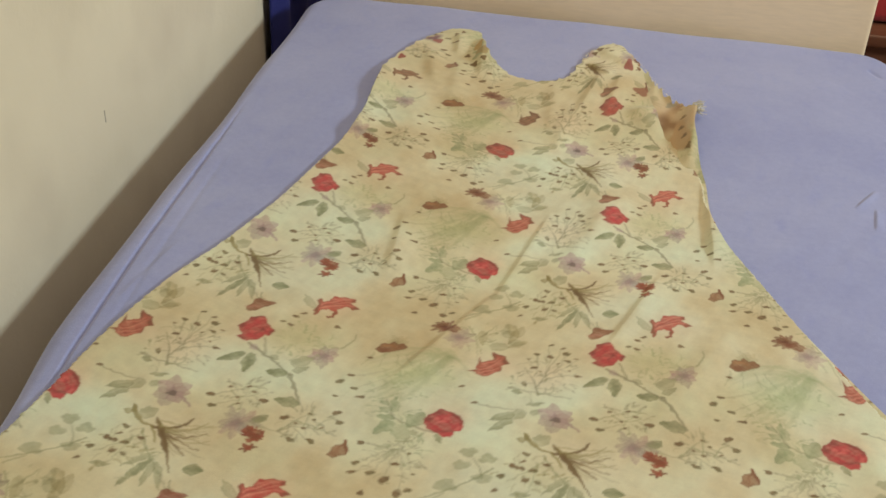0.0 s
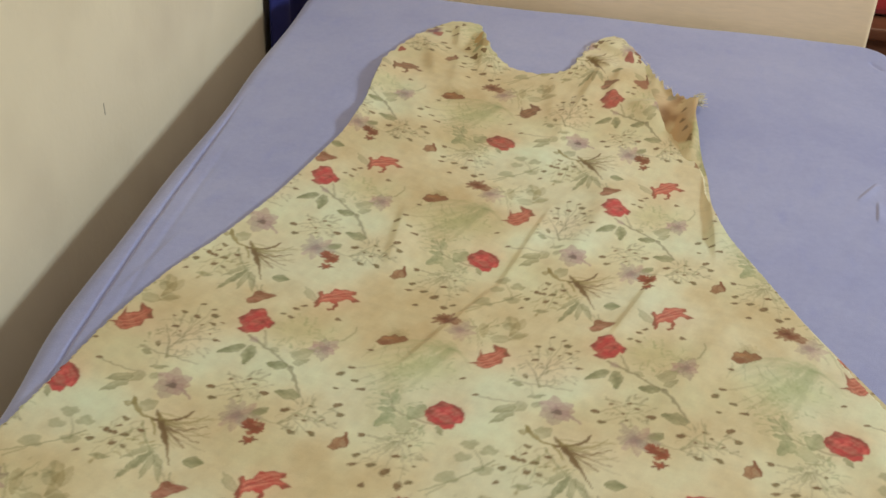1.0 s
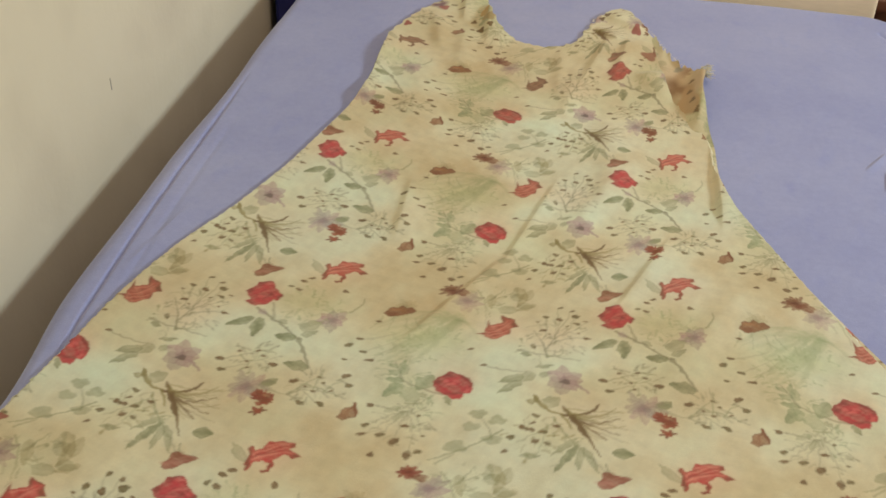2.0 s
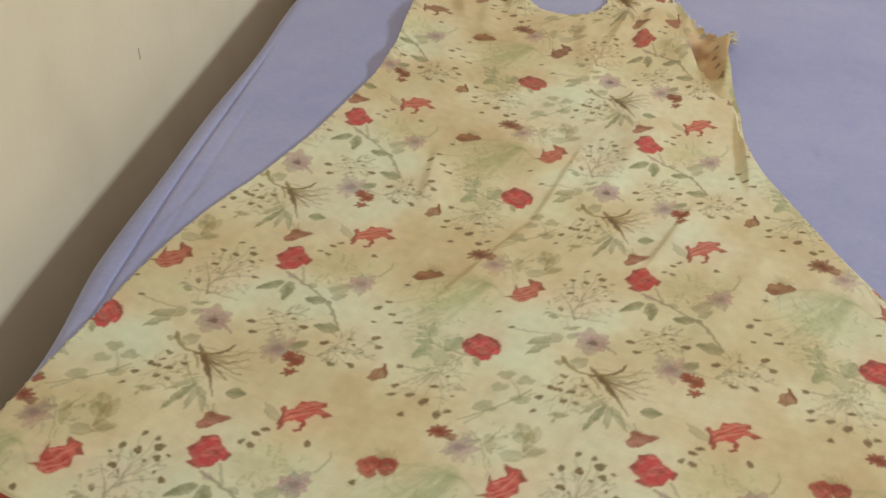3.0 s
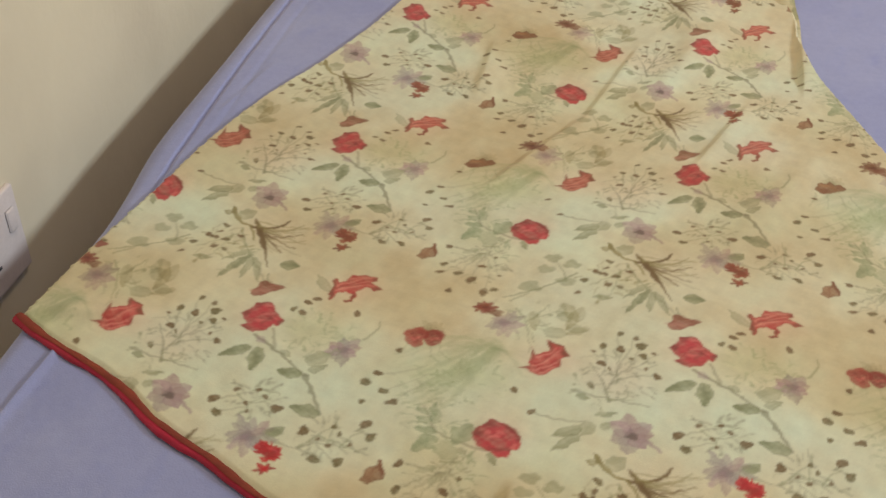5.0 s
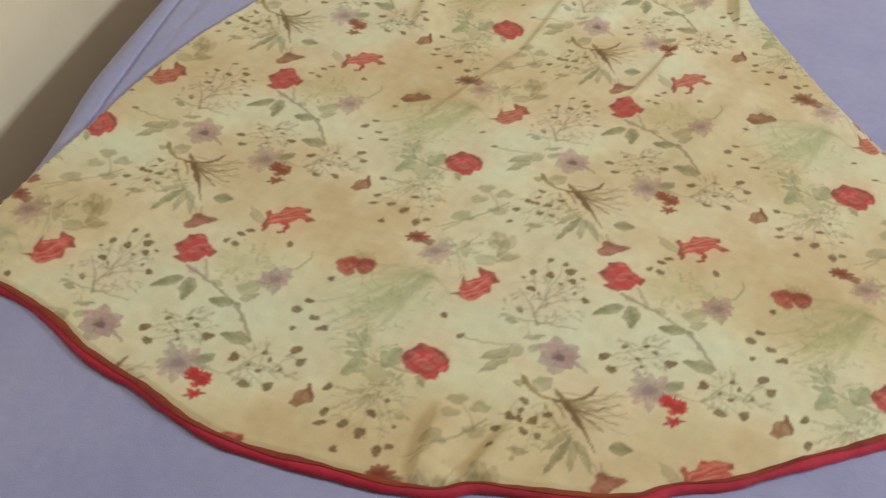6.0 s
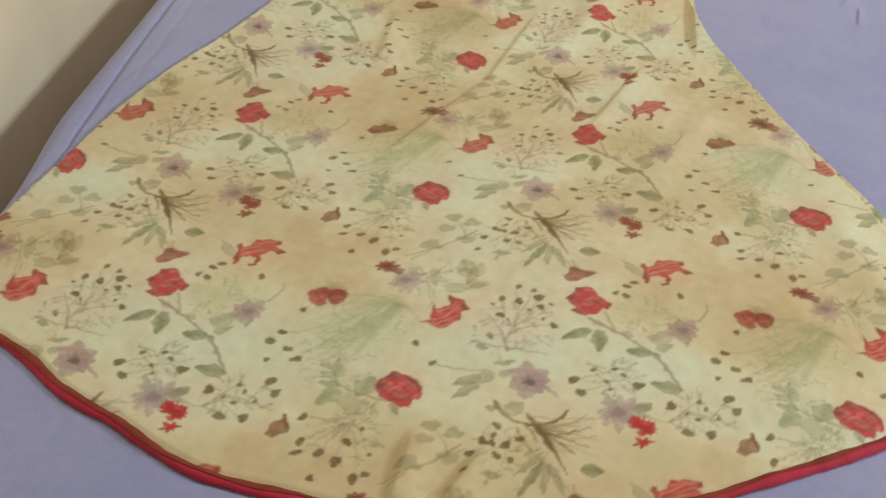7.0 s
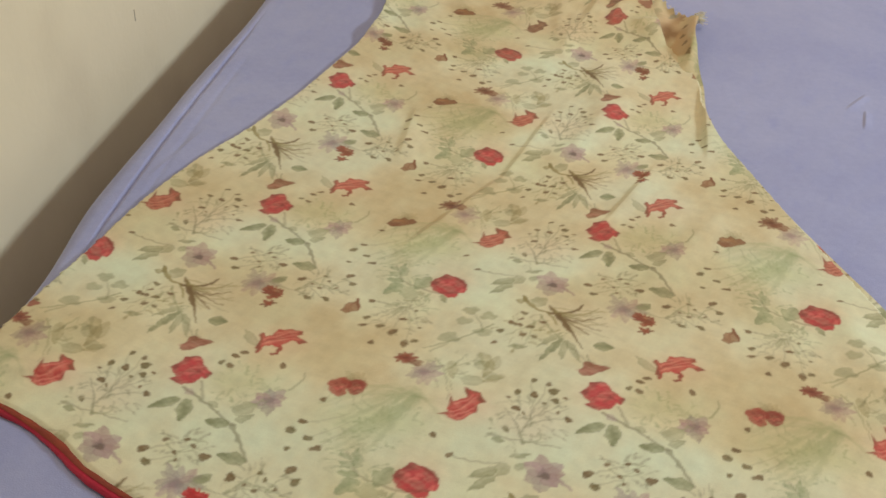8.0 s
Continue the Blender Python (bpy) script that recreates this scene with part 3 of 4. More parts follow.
def lily(x, y, size, degrees):
    """Long streaked petals swept to one side, with dark curled tips."""
    side = degrees < 90
    size *= 1.0 if LEVEL < 2 else 0.88
    body = ((0.52, 0.026, 0.032), (0.45, 0.058, 0.038) if side else (0.40, 0.066, 0.038), (0.19, 0.078, 0.030))[LEVEL]
    tips = ((0.20, 0.050, 0.022), (0.19, 0.060, 0.025), (0.15, 0.062, 0.024))[LEVEL]
    pale = ((0.84, 0.40, 0.30), (0.74, 0.32, 0.22), (0.46, 0.22, 0.12))[LEVEL]
    wash(x, y, size * 0.95, size * 0.75, PINK, 0.20 - 0.06 * LEVEL)
    bare = cloth.copy()
    within = shape(x, y, size, LILY_SIDE if side else LILY_UP, body, 0.97, 1.2)
    if side:
        streaks = ((-0.72, -0.02, -0.1, 0.52, 0.50, 0.60), (-0.62, -0.16, -0.1, 0.25, 0.42, 0.45), (-0.40, -0.10, 0.1, 0.18, 0.66, 0.20), (-0.80, -0.30, -0.4, 0.0, 0.05, 0.10), (-0.30, 0.45, 0.1, 0.62, 0.45, 0.62))
        ends = ((-0.90, 0.10, 0.07, 0.34), (-0.88, -0.48, 0.10, 0.26), (0.82, 0.03, 0.20, 0.08), (-0.18, -0.76, 0.16, 0.08), (0.60, 0.54, 0.10, 0.08), (-0.03, -0.52, 0.07, 0.16))
    else:
        streaks = ((-0.62, -0.34, -0.1, -0.20, 0.30, 0.30), (-0.45, -0.50, 0.05, -0.35, 0.38, 0.02), (-0.35, 0.15, 0.0, 0.20, 0.25, 0.62), (-0.20, -0.62, 0.1, -0.45, 0.34, -0.22), (-0.05, 0.0, 0.2, 0.25, 0.42, 0.55))
        ends = ((-0.80, -0.40, 0.16, 0.08), (-0.54, 0.36, 0.07, 0.26), (0.60, 0.44, 0.14, 0.28), (0.02, 0.82, 0.10, 0.20), (0.38, 0.82, 0.18, 0.08), (0.44, -0.16, 0.06, 0.14))
    for u0, v0, u1, v1, u2, v2 in streaks:
        stalk(x + size * u0, y + size * v0, x + size * u1, y + size * v1, x + size * u2, y + size * v2, size * 0.048, pale, 0.36)
        stalk(x + size * u0, y + size * (v0 + 0.11), x + size * u1, y + size * (v1 + 0.12), x + size * u2, y + size * (v2 + 0.09), size * 0.035, tuple(0.5 * q for q in body), 0.45)
    for u, v, ru, rv in ends:
        blot(x + u * size, y + v * size, ru * size * 1.15, rv * size * 1.15, tips, 0.90, 0.1, 0.15, 2.6)
    trim(bare, *within)


def fuzz(x, y, reach, count, colour):
    """Faint short twigs and specks that fill a spray."""
    for _ in range(count):
        a, r = rng.uniform(0, math.tau), reach * math.sqrt(rng.uniform(0, 1))
        px, py = x + r * math.cos(a), y + r * math.sin(a)
        b, k = a + rng.uniform(-1.0, 1.0), rng.uniform(3, 9)
        stalk(px, py, px + 0.5 * k * math.cos(b), py + 0.5 * k * math.sin(b) + 1, px + k * math.cos(b), py + k * math.sin(b), rng.uniform(0.6, 1.5), colour, rng.uniform(0.15, 0.42))
        if rng.uniform() < 0.4:
            blot(px + k * math.cos(b), py + k * math.sin(b), rng.uniform(0.9, 1.8), rng.uniform(0.7, 1.3), colour, rng.uniform(0.35, 0.65), b, 0.1)


def twin(x, y, size):
    """Two small blooms side by side in a soft brown cup."""
    wash(x, y + 3, size * 1.1, size * 0.9, OLIVE, 0.12)
    flower(x + 3, y + 7, size * 0.95, 9, OLIVE, 0.22)
    if LEVEL:
        size *= 1.3
        shape(x, y, size, PAIR, (0.23, 0.095, 0.030), 0.94)
        blot(x - size * 0.3, y - size * 0.22, size * 0.35, size * 0.13, BROWN, 0.7, 0.1, 0.1, 2.0)
        blot(x - size * 0.25, y + size * 0.12, size * 0.28, size * 0.10, (0.42, 0.20, 0.08), 0.6, 0.0, 0.1, 2.0)
        blot(x + size * 0.45, y + size * 0.12, size * 0.22, size * 0.14, BROWN, 0.5, 0.0, 0.1, 2.0)
    else:
        for side, r in ((-0.45, 0.66), (0.52, 0.55)):
            blot(x + side * size, y, size * r * 0.92, size * r * 1.15, (0.36, 0.034, 0.022) if side < 0 else (0.27, 0.028, 0.018), 0.92, 0.1, 0.10)
            blot(x + side * size, y + size * 0.36, size * r * 0.7, size * 0.20, DEEP, 0.6, 0.1, 0.12, 2.0)
            blot(x + side * size, y - size * 0.12, size * r * 0.4, size * 0.13, PINK, 0.5, 0.0, 0.1, 2.0)
            for u, v in ((-0.35, 0.3), (0.2, -0.45), (0.4, 0.25), (-0.1, -0.05)):
                blot(x + side * size + u * size * r, y + v * size * r, size * 0.13, size * 0.11, (0.20, 0.035, 0.015), 0.6, u, 0.2, 1.2)
            arc(x + side * size, y, size * r * 0.55, 0.4, 0.8, 1.0, (0.28, 0.012, 0.015), 0.55)
    for k in (-0.8, -0.2, 0.4, 0.9):
        stalk(x + k * size, y - size * 0.5, x + k * size * 1.1, y - size, x + k * size * 1.5, y - size * 1.5, 1.0, LEAF, 0.3)


def mush(x, y, size):
    """A flat brown-red cap that spreads below its stalk, drawn out to one side."""
    top = ((0.30, 0.080, 0.050), (0.25, 0.085, 0.034), (0.19, 0.080, 0.030))[LEVEL]
    stalk(x - size * 0.2, y + size * 1.2, x - size * 0.15, y + size * 0.9, x - size * 0.1, y + size * 0.55, 1.2, STEM, 0.6)
    shape(x, y, size, CAP, top, 0.94)
    blot(x - size * 0.08, y + size * 0.36, size * 0.34, size * 0.22, BROWN, 0.7, 0.1, 0.1, 2.5)
    blot(x - size * 0.35, y - size * 0.30, size * 0.48, size * 0.14, (0.52, 0.24, 0.17), 0.55, 0.15, 0.1, 2.5)
    blot(x + size * 0.6, y + size * 0.14, size * 0.30, size * 0.08, BROWN, 0.45, 0.1, 0.1, 1.5)


def horn(x, y, size):
    """A fluted brown cup, narrow below and wide above."""
    shape(x, y, size * 1.1, CUP, (0.27, 0.135, 0.062), 0.92)
    blot(x - size * 0.05, y, size * 0.32, size * 0.28, (0.40, 0.24, 0.13), 0.5, 0.7, 0.1, 2.5)
    stalk(x + size * 0.28, y + size * 0.78, x + size * 0.36, y + size * 0.3, x + size * 0.56, y - size * 0.3, 2.0, BROWN, 0.75)
    for k in (0.0, 0.3):
        stalk(x - size * 0.4 + k * size, y - size * 0.42, x + size * 0.1 * k, y + size * 0.1, x + size * 0.22, y + size * 0.6, 0.8, BROWN, 0.45)


def plume(x0, y0, x1, y1, colour, alpha):
    """Soft fern fronds that fan out from one point."""
    for k in range(26):
        f = rng.uniform(-1, 1)
        ex, ey = x1 + rng.uniform(-12, 40), y1 + 36 * f + rng.uniform(0, 16)
        mx, my = (x0 + ex) / 2 + rng.uniform(-5, 5), (y0 + ey) / 2 + 20 * f + 8
        stalk(x0 + rng.uniform(-12, 6), y0 + rng.uniform(-8, 8), mx, my, ex, ey, rng.uniform(1.5, 5.0), colour, alpha * rng.uniform(0.35, 0.8))
    for k in range(8):
        ex, ey = x0 + rng.uniform(8, 30), y0 + rng.uniform(-34, 4)
        stalk(x0, y0, x0 + 14, y0 - 4, ex, ey, rng.uniform(0.9, 2.0), colour, alpha * rng.uniform(0.3, 0.7))


def paint_repeat():
    """All motifs of one repeat, the faint ones first."""
    # washes of the ground
    wash(-45.2, -91.5, 74, 30, TAN, 0.28)
    wash(-75.6, -116.3, 40, 24, TAN, 0.08)
    wash(229.4, 28.2, 64, 26, TAN, 0.35 + 0.22 * (LEVEL > 0))
    wash(-110.6, 5, 40, 22, TAN, 0.1 + 0.32 * (LEVEL > 0))
    wash(-59, 92, 55, 30, TAN, 0.5)
    wash(-226.8, -84.7, 60, 13, TAN, 0.7)
    wash(-35.1, -298.8, 46, 22, TAN, 0.45)
    wash(73, -174.6, 62, 34, PALE, 0.95)
    wash(-106, -194.2, 60, 26, PALE, 0.9)
    wash(50.8, -24, 60, 30, PALE, 0.9)
    wash(156.3, -186.2, 46, 24, PALE, 0.8)
    wash(-301.7, -17.3, 50, 20, PALE, 0.7)
    ground()
    # tan and pale washes
    wash(-239.4, -160.9, 30, 26, BLUSH, 0.6)
    wash(-216.7, -34.1, 40, 26, BLUSH, 0.5)
    wash(-39.7, -166.7, 46, 20, MOSS, 0.7)
    wash(-145.5, -130.9, 30, 16, MOSS, 0.5)
    wash(-41.4, -233.4, 26, 26, MOSS, 0.35)
    wash(88.6, -278.6, 26, 18, MOSS, 0.35)
    # plume of soft green fronds
    plume(-10, -138.6, -72.2, -181.3, GREEN, 0.27)
    # second rose: stem and leaves
    stalk(-187.7, -144.3, -166.2, -156.3, -140.7, -179.4, 1.9, STEM, 0.64)
    stalk(-140.7, -179.4, -132.3, -193.1, -122.5, -214.7, 2.2, STEM, 0.64)
    stalk(-176, -135.7, -172.9, -143.5, -170.3, -153.8, 1.5, STEM, 0.51)
    leaf(-186.1, -156.5, -207.5, -169.2, 10, LEAF, 0.8)
    leaf(-180.8, -155.8, -180, -179.8, 12, LEAF, 0.8)
    leaf(-142.6, -178.4, -161.9, -176.9, 10, LEAF, 0.8)
    leaf(-144, -166, -125, -153.5, 13, LEAF, 0.5)
    leaf(-140.2, -174.6, -127.2, -167, 8, LEAF, 0.6)
    leaf(-123.3, -214.8, -144.7, -208.8, 12, LEAF, 0.75)
    leaf(-164.2, -156.1, -155.1, -161.7, 6, LEAF, 0.5)
    leaf(-185.2, -145.2, -178.1, -151.7, 8, MAUVE, 0.5)
    rose(-186.5, -124.3, 15, 0)
    mush(-195.4, -92.4, 13)
    seed(-166.9, -111.8, 3.4)
    seed(-159, -114.8, 3.2)
    seed(-158.5, -102.8, 3.2)
    seed(-152.5, -97.4, 3.6)
    seed(-118.2, -110.2, 3.4)
    leaf(-145.4, -89.1, -160, -69.9, 8, LEAF, 0.45)
    lily(-125.6, -80.9, 21, 2)
    flower(-119.4, -150.6, 16, 8, MAUVE, 0.62)
    stalk(-106.3, -137.3, -99.3, -130.5, -97.9, -117.4, 1.4, LEAF, 0.5)
    fuzz(-146.4, -135.4, 22, 36, GREEN)
    fuzz(-126.4, -138.7, 14, 16, GREEN)
    # paired small red blooms
    twin(-63, -130.8, 14)
    seed(-78.7, -146.6, 3)
    fuzz(-32.5, -174.3, 32, 50, GREEN)
    fuzz(-52, -180.7, 24, 30, GREEN)
    fuzz(14, -106.1, 20, 20, LEAF)
    # brown half bloom with pale aster
    flower(-5.3, -111.1, 17, 11, MAUVE, 0.4)
    flower(-22.1, -94.8, 9.5 + 2.5 * (LEVEL > 0), 11, BROWN if LEVEL else (0.27, 0.055, 0.028), 0.95)
    blot(-13.8, -100, 6 + 2 * (LEVEL > 0), 3.5 + 1.5 * (LEVEL > 0), BROWN, 0.85)
    seed(-19.1, -73.1, 3.6)
    stalk(-3.7, -86.5, 2.7, -77.8, 9.5, -74.6, 1.3, LEAF, 0.4)
    stalk(1.7, -94.5, 14, -106.1, 15.6, -141.9, 1.3, LEAF, 0.4)
    stalk(14, -106.1, 21.6, -95.5, 25.3, -88.4, 1.3, LEAF, 0.4)
    leaf(24, -118.8, 44.4, -118.7, 12, LEAF, 0.4)
    leaf(35.6, -104.7, 44.2, -93.9, 12, LEAF, 0.4)
    leaf(40.4, -111.1, 56.8, -113.7, 10, LEAF, 0.4)
    leaf(35.3, -101.4, 38.1, -84, 8, LEAF, 0.35)
    lily(29.6, -149.2, 21, 212)
    seed(8.4, -180, 2.8)
    # berry spray
    fuzz(82.2, -152.4, 26, 46, STEM)
    fuzz(67.1, -175.1, 20, 20, LEAF)
    stalk(49, -176.5, 73.4, -183.4, 103.2, -187, 1.3, STEM, 0.51)
    stalk(74.3, -184.5, 70.6, -165.8, 60.4, -148.2, 1.5, STEM, 0.51)
    stalk(71.8, -174.7, 82.3, -155.5, 81.1, -132.2, 1.2, STEM, 0.47)
    stalk(74.7, -167.2, 92.4, -153.8, 106.5, -155.3, 1.2, STEM, 0.42)
    stalk(78.4, -158.9, 92.2, -148.2, 93.7, -128.8, 1.1, STEM, 0.42)
    stalk(69.6, -159.8, 71.6, -140.9, 68.5, -129, 1, STEM, 0.42)
    stalk(81.6, -146.2, 87.7, -132.8, 90.5, -118.1, 1, STEM, 0.38)
    stalk(79.5, -155.8, 77.4, -133.9, 79.6, -114.7, 1, STEM, 0.38)
    stalk(86.3, -153.2, 96.2, -144.6, 108.1, -131.6, 1, STEM, 0.34)
    stalk(73.4, -183.4, 87.4, -185.1, 87, -175.1, 1.2, LEAF, 0.5)
    leaf(51.3, -180.5, 62.3, -184.4, 6, LEAF, 0.6)
    leaf(60.6, -166.7, 62.7, -175.5, 5, SEEDG, 0.8)
    leaf(65.4, -198.5, 81.1, -196.6, 5, LEAF, 0.55)
    seed(68.5, -127.7, 3.6)
    seed(81.4, -130.2, 4)
    seed(80.4, -113.3, 2.8)
    seed(91.8, -116.6, 2.6)
    seed(95.7, -125.3, 4)
    seed(97.6, -136.1, 3.6)
    seed(68.2, -147.5, 3.6)
    seed(107.3, -155.8, 3.6)
    seed(63, -135.3, 2)
    seed(74.1, -151.9, 2)
    seed(88.7, -139.1, 1.8)
    seed(99.5, -149.2, 1.8)
    seed(104.4, -132.1, 1.8)
    # trailing stem with a pip and leaves
    seed(21.7, -200.2, 3)
    stalk(24.6, -201.1, 34.8, -206.2, 58.6, -205.8, 1.2, STEM, 0.51)
    leaf(56.9, -212.1, 36.9, -220.5, 9, LEAF, 0.6)
    leaf(56, -217.6, 36.5, -235, 8, LEAF, 0.65)
    leaf(63.3, -206, 57.2, -218.7, 12, LEAF, 0.45)
    leaf(68.6, -209.5, 79.1, -205.9, 6, LEAF, 0.5)
    flower(90.4, -213.8, 19, 7, MAUVE, 0.72)
    blot(91.2, -216, 4, 3.4, DARK, 0.8)
    stalk(96.3, -216.6, 104.3, -220.3, 110.3, -226.8, 1.6, MAUVE, 0.7)
    # fine twigs with pips
    fuzz(148.6, -205.6, 18, 34, STEM)
    fuzz(208.8, -234.3, 20, 40, STEM)
    stalk(125.4, -210.4, 136.9, -203, 152.4, -198.3, 1, STEM, 0.42)
    stalk(128, -221.8, 137.1, -215.9, 146.8, -213.1, 0.9, STEM, 0.42)
    stalk(136.9, -203, 146.9, -217, 160.3, -203.2, 1, LEAF, 0.5)
    stalk(146.6, -197.9, 158.3, -195.3, 166.2, -200.2, 1, LEAF, 0.5)
    stalk(143.1, -221.9, 148.6, -204.5, 162.2, -197.2, 0.9, LEAF, 0.45)
    seed(122.2, -210.2, 4.4)
    seed(126.8, -222.4, 4.2)
    seed(167, -212.6, 4.6)
    seed(150.5, -196.8, 2.6)
    seed(135.3, -199.1, 2.2)
    seed(143.6, -210.7, 2.4)
    seed(156.8, -202.4, 2.2)
    seed(146.9, -217, 2)
    stalk(187.6, -245.1, 199.1, -237.5, 215.2, -241.1, 1.1, STEM, 0.47)
    stalk(189.5, -243.8, 201.1, -229.2, 211, -222.6, 1, LEAF, 0.5)
    stalk(215.2, -241.1, 220.5, -230.8, 230.4, -225.8, 1, LEAF, 0.5)
    stalk(201.1, -233, 210.7, -237.3, 228.9, -244.8, 1, LEAF, 0.5)
    stalk(206.7, -242, 209, -225.6, 210.4, -214.4, 1, LEAF, 0.45)
    stalk(188.3, -245, 193.3, -248.7, 199.7, -253.2, 1, STEM, 0.42)
    stalk(201, -242.6, 208.5, -249.7, 215.2, -254.7, 1, STEM, 0.42)
    seed(189.1, -230, 4.6)
    seed(229.9, -219.9, 4.4)
    seed(234.9, -231.3, 4.4)
    seed(200.1, -253.7, 4.4)
    seed(216, -254.6, 4.4)
    seed(209, -223.9, 2.2)
    seed(213.1, -230.6, 2.2)
    seed(207.5, -240.8, 2.2)
    seed(199.9, -236.3, 2)
    seed(222.2, -239.2, 2)
    leaf(162.6, -235.5, 176, -233.6, 9, LEAF, 0.55)
    stalk(162.6, -237.1, 176.1, -245.2, 187.6, -246.2, 1.3, STEM, 0.42)
    # trailing pips beside the plume
    seed(230.2, -171.1, 3.4)
    seed(222.6, -180.5, 4)
    seed(236.4, -188.3, 4.4)
    seed(223.7, -199.2, 3)
    seed(244.6, -198.3, 4.4)
    stalk(230.2, -171.1, 245.8, -172.2, 263.5, -160.6, 0.9, STEM, 0.3)
    stalk(236.4, -188.3, 251.3, -180.4, 266.8, -169.3, 0.9, STEM, 0.3)
    stalk(244.6, -198.3, 257, -185.6, 270.7, -171.8, 0.9, STEM, 0.3)
    # aster with a red starburst
    flower(-166.8, -239.4, 20, 12, MAUVE, 0.55)
    leaf(-155, -236.9, -143.8, -228.3, 8, LEAF, 0.6)
    burst(-150.9, -252.1, 10.5, 11)
    burst(-150.3, -265.8, 8.5, 7)
    # horn
    horn(-79.6, -262.4, 13)
    # grass spray
    fuzz(69.5, -282.4, 22, 34, OLIVE)
    fuzz(92.8, -292.8, 18, 8, LEAF)
    stalk(67.8, -236.8, 72.2, -249.5, 89.9, -254.9, 2.6, OLIVE, 0.75)
    stalk(89.9, -254.9, 109.3, -256.9, 118.5, -240.5, 2, DARKO, 0.85)
    brush(95, -256)
    stalk(97.7, -255.3, 115, -255.4, 136.2, -256, 0.9, OLIVE, 0.55)
    stalk(97.7, -256.8, 115.2, -260.5, 139, -266.4, 1, OLIVE, 0.55)
    stalk(97.7, -257.9, 115.3, -266.5, 132.7, -273, 1.2, DARKO, 0.7)
    stalk(97.7, -257.9, 111.5, -269.3, 123.2, -279.7, 1.3, DARKO, 0.75)
    stalk(98.9, -258.8, 109.8, -276.9, 117.6, -298, 1.6, DARKO, 0.8)
    stalk(97.7, -257.9, 103.8, -270, 109.8, -277.9, 3.6, DARKO, 0.7)
    stalk(87.9, -253.5, 93.9, -260.7, 96.9, -270.5, 1.8, OLIVE, 0.7)
    leaf(68.1, -243.6, 61, -241.4, 6, OLIVE, 0.7)
    leaf(70.1, -243.4, 66.1, -233.2, 5, OLIVE, 0.6)
    leaf(75.2, -245.2, 87.3, -235.3, 14, LEAF, 0.5)
    stalk(82.3, -259.1, 92.5, -278.3, 110, -301, 1.3, LEAF, 0.5)
    leaf(103, -286, 83, -320, 6.5, LEAF, 0.62)
    leaf(105, -289, 100.5, -317, 6, LEAF, 0.58)
    leaf(106, -290, 116.5, -318, 6, LEAF, 0.55)
    leaf(100.5, -280, 82, -302, 5.5, LEAF, 0.5)
    leaf(102, -283, 92, -309, 5, LEAF, 0.5)
    leaf(127.1, -292.5, 144.1, -293.4, 11, LEAF, 0.85)
    leaf(58.5, -303.6, 73.8, -302.7, 7, LEAF, 0.5)
    stalk(78.7, -266.9, 77.2, -281.8, 70, -303.8, 1.1, LEAF, 0.4)
    stalk(82.5, -266.6, 69.3, -277.5, 56.3, -290.4, 1.1, LEAF, 0.4)
    seed(69.4, -257.9, 3.6)
    seed(67.1, -267.2, 2.8)
    seed(59.5, -272.7, 4)
    seed(65.4, -274.3, 4)
    seed(75.1, -275.6, 4.2)
    seed(85.3, -268.9, 3.6)
    seed(69.6, -286.7, 3.4)
    seed(79.2, -288.5, 3.4)
    seed(51.1, -284.9, 3.6)
    seed(47, -299.6, 3)
    stalk(111.9, -300.8, 117.6, -309.7, 123.1, -317.5, 1.2, STEM, 0.42)
    # first rose with its feathery sprig
    fuzz(-45.2, -217.3, 20, 30, GLEAF)
    stalk(-6.2, -237.8, -23.8, -235.7, -42.6, -222.7, 1.8, STEM, 0.51)
    stalk(-42.6, -222.7, -47.8, -211.9, -52.4, -200.8, 1.4, STEM, 0.47)
    leaf(-40.9, -223.7, -57.3, -220.9, 8, GLEAF, 0.6)
    leaf(-41.2, -228.1, -56.6, -241.2, 14, GLEAF, 0.65)
    leaf(-44.2, -216.2, -42.6, -202.8, 10, GLEAF, 0.5)
    leaf(-45.2, -214, -57.8, -211, 7, GLEAF, 0.5)
    leaf(-48.4, -207.4, -57.8, -202.1, 5, GLEAF, 0.45)
    leaf(-47.7, -206.3, -44.3, -196.1, 5, GLEAF, 0.45)
    leaf(-39.1, -233.4, -26.9, -247.8, 16, GLEAF, 0.35)
    leaf(-29.1, -233.1, -18.4, -214.5, 15, GLEAF, 0.65)
    leaf(-25.6, -237.3, -19.3, -243.5, 5, LEAF, 0.5)
    rose(-0.4, -227, 16, 1)
    leaf(-5.2, -240.4, 1, -251.2, 5, LEAF, 0.6)
    # berry fan under the sprig
    fuzz(-35.7, -271.9, 24, 46, STEM)
    fuzz(-23.6, -259.1, 14, 20, GLEAF)
    stalk(-38.7, -259.4, -50.6, -254.5, -62.8, -252.7, 1, STEM, 0.34)
    stalk(-36.9, -259.4, -52.9, -267.3, -62.3, -276, 1, STEM, 0.34)
    stalk(-36.9, -259.4, -48.7, -272.2, -63.8, -285.9, 1, STEM, 0.34)
    stalk(-35, -259.3, -44.5, -277.1, -50.3, -285.6, 1, STEM, 0.34)
    stalk(-34.2, -259.3, -36.8, -279.4, -38.6, -292.6, 1.1, STEM, 0.38)
    stalk(-33.1, -259.3, -22.6, -271.6, -26.4, -307.1, 1, STEM, 0.34)
    stalk(-32.4, -254.1, -23.2, -264.1, -17.9, -283.9, 1, STEM, 0.34)
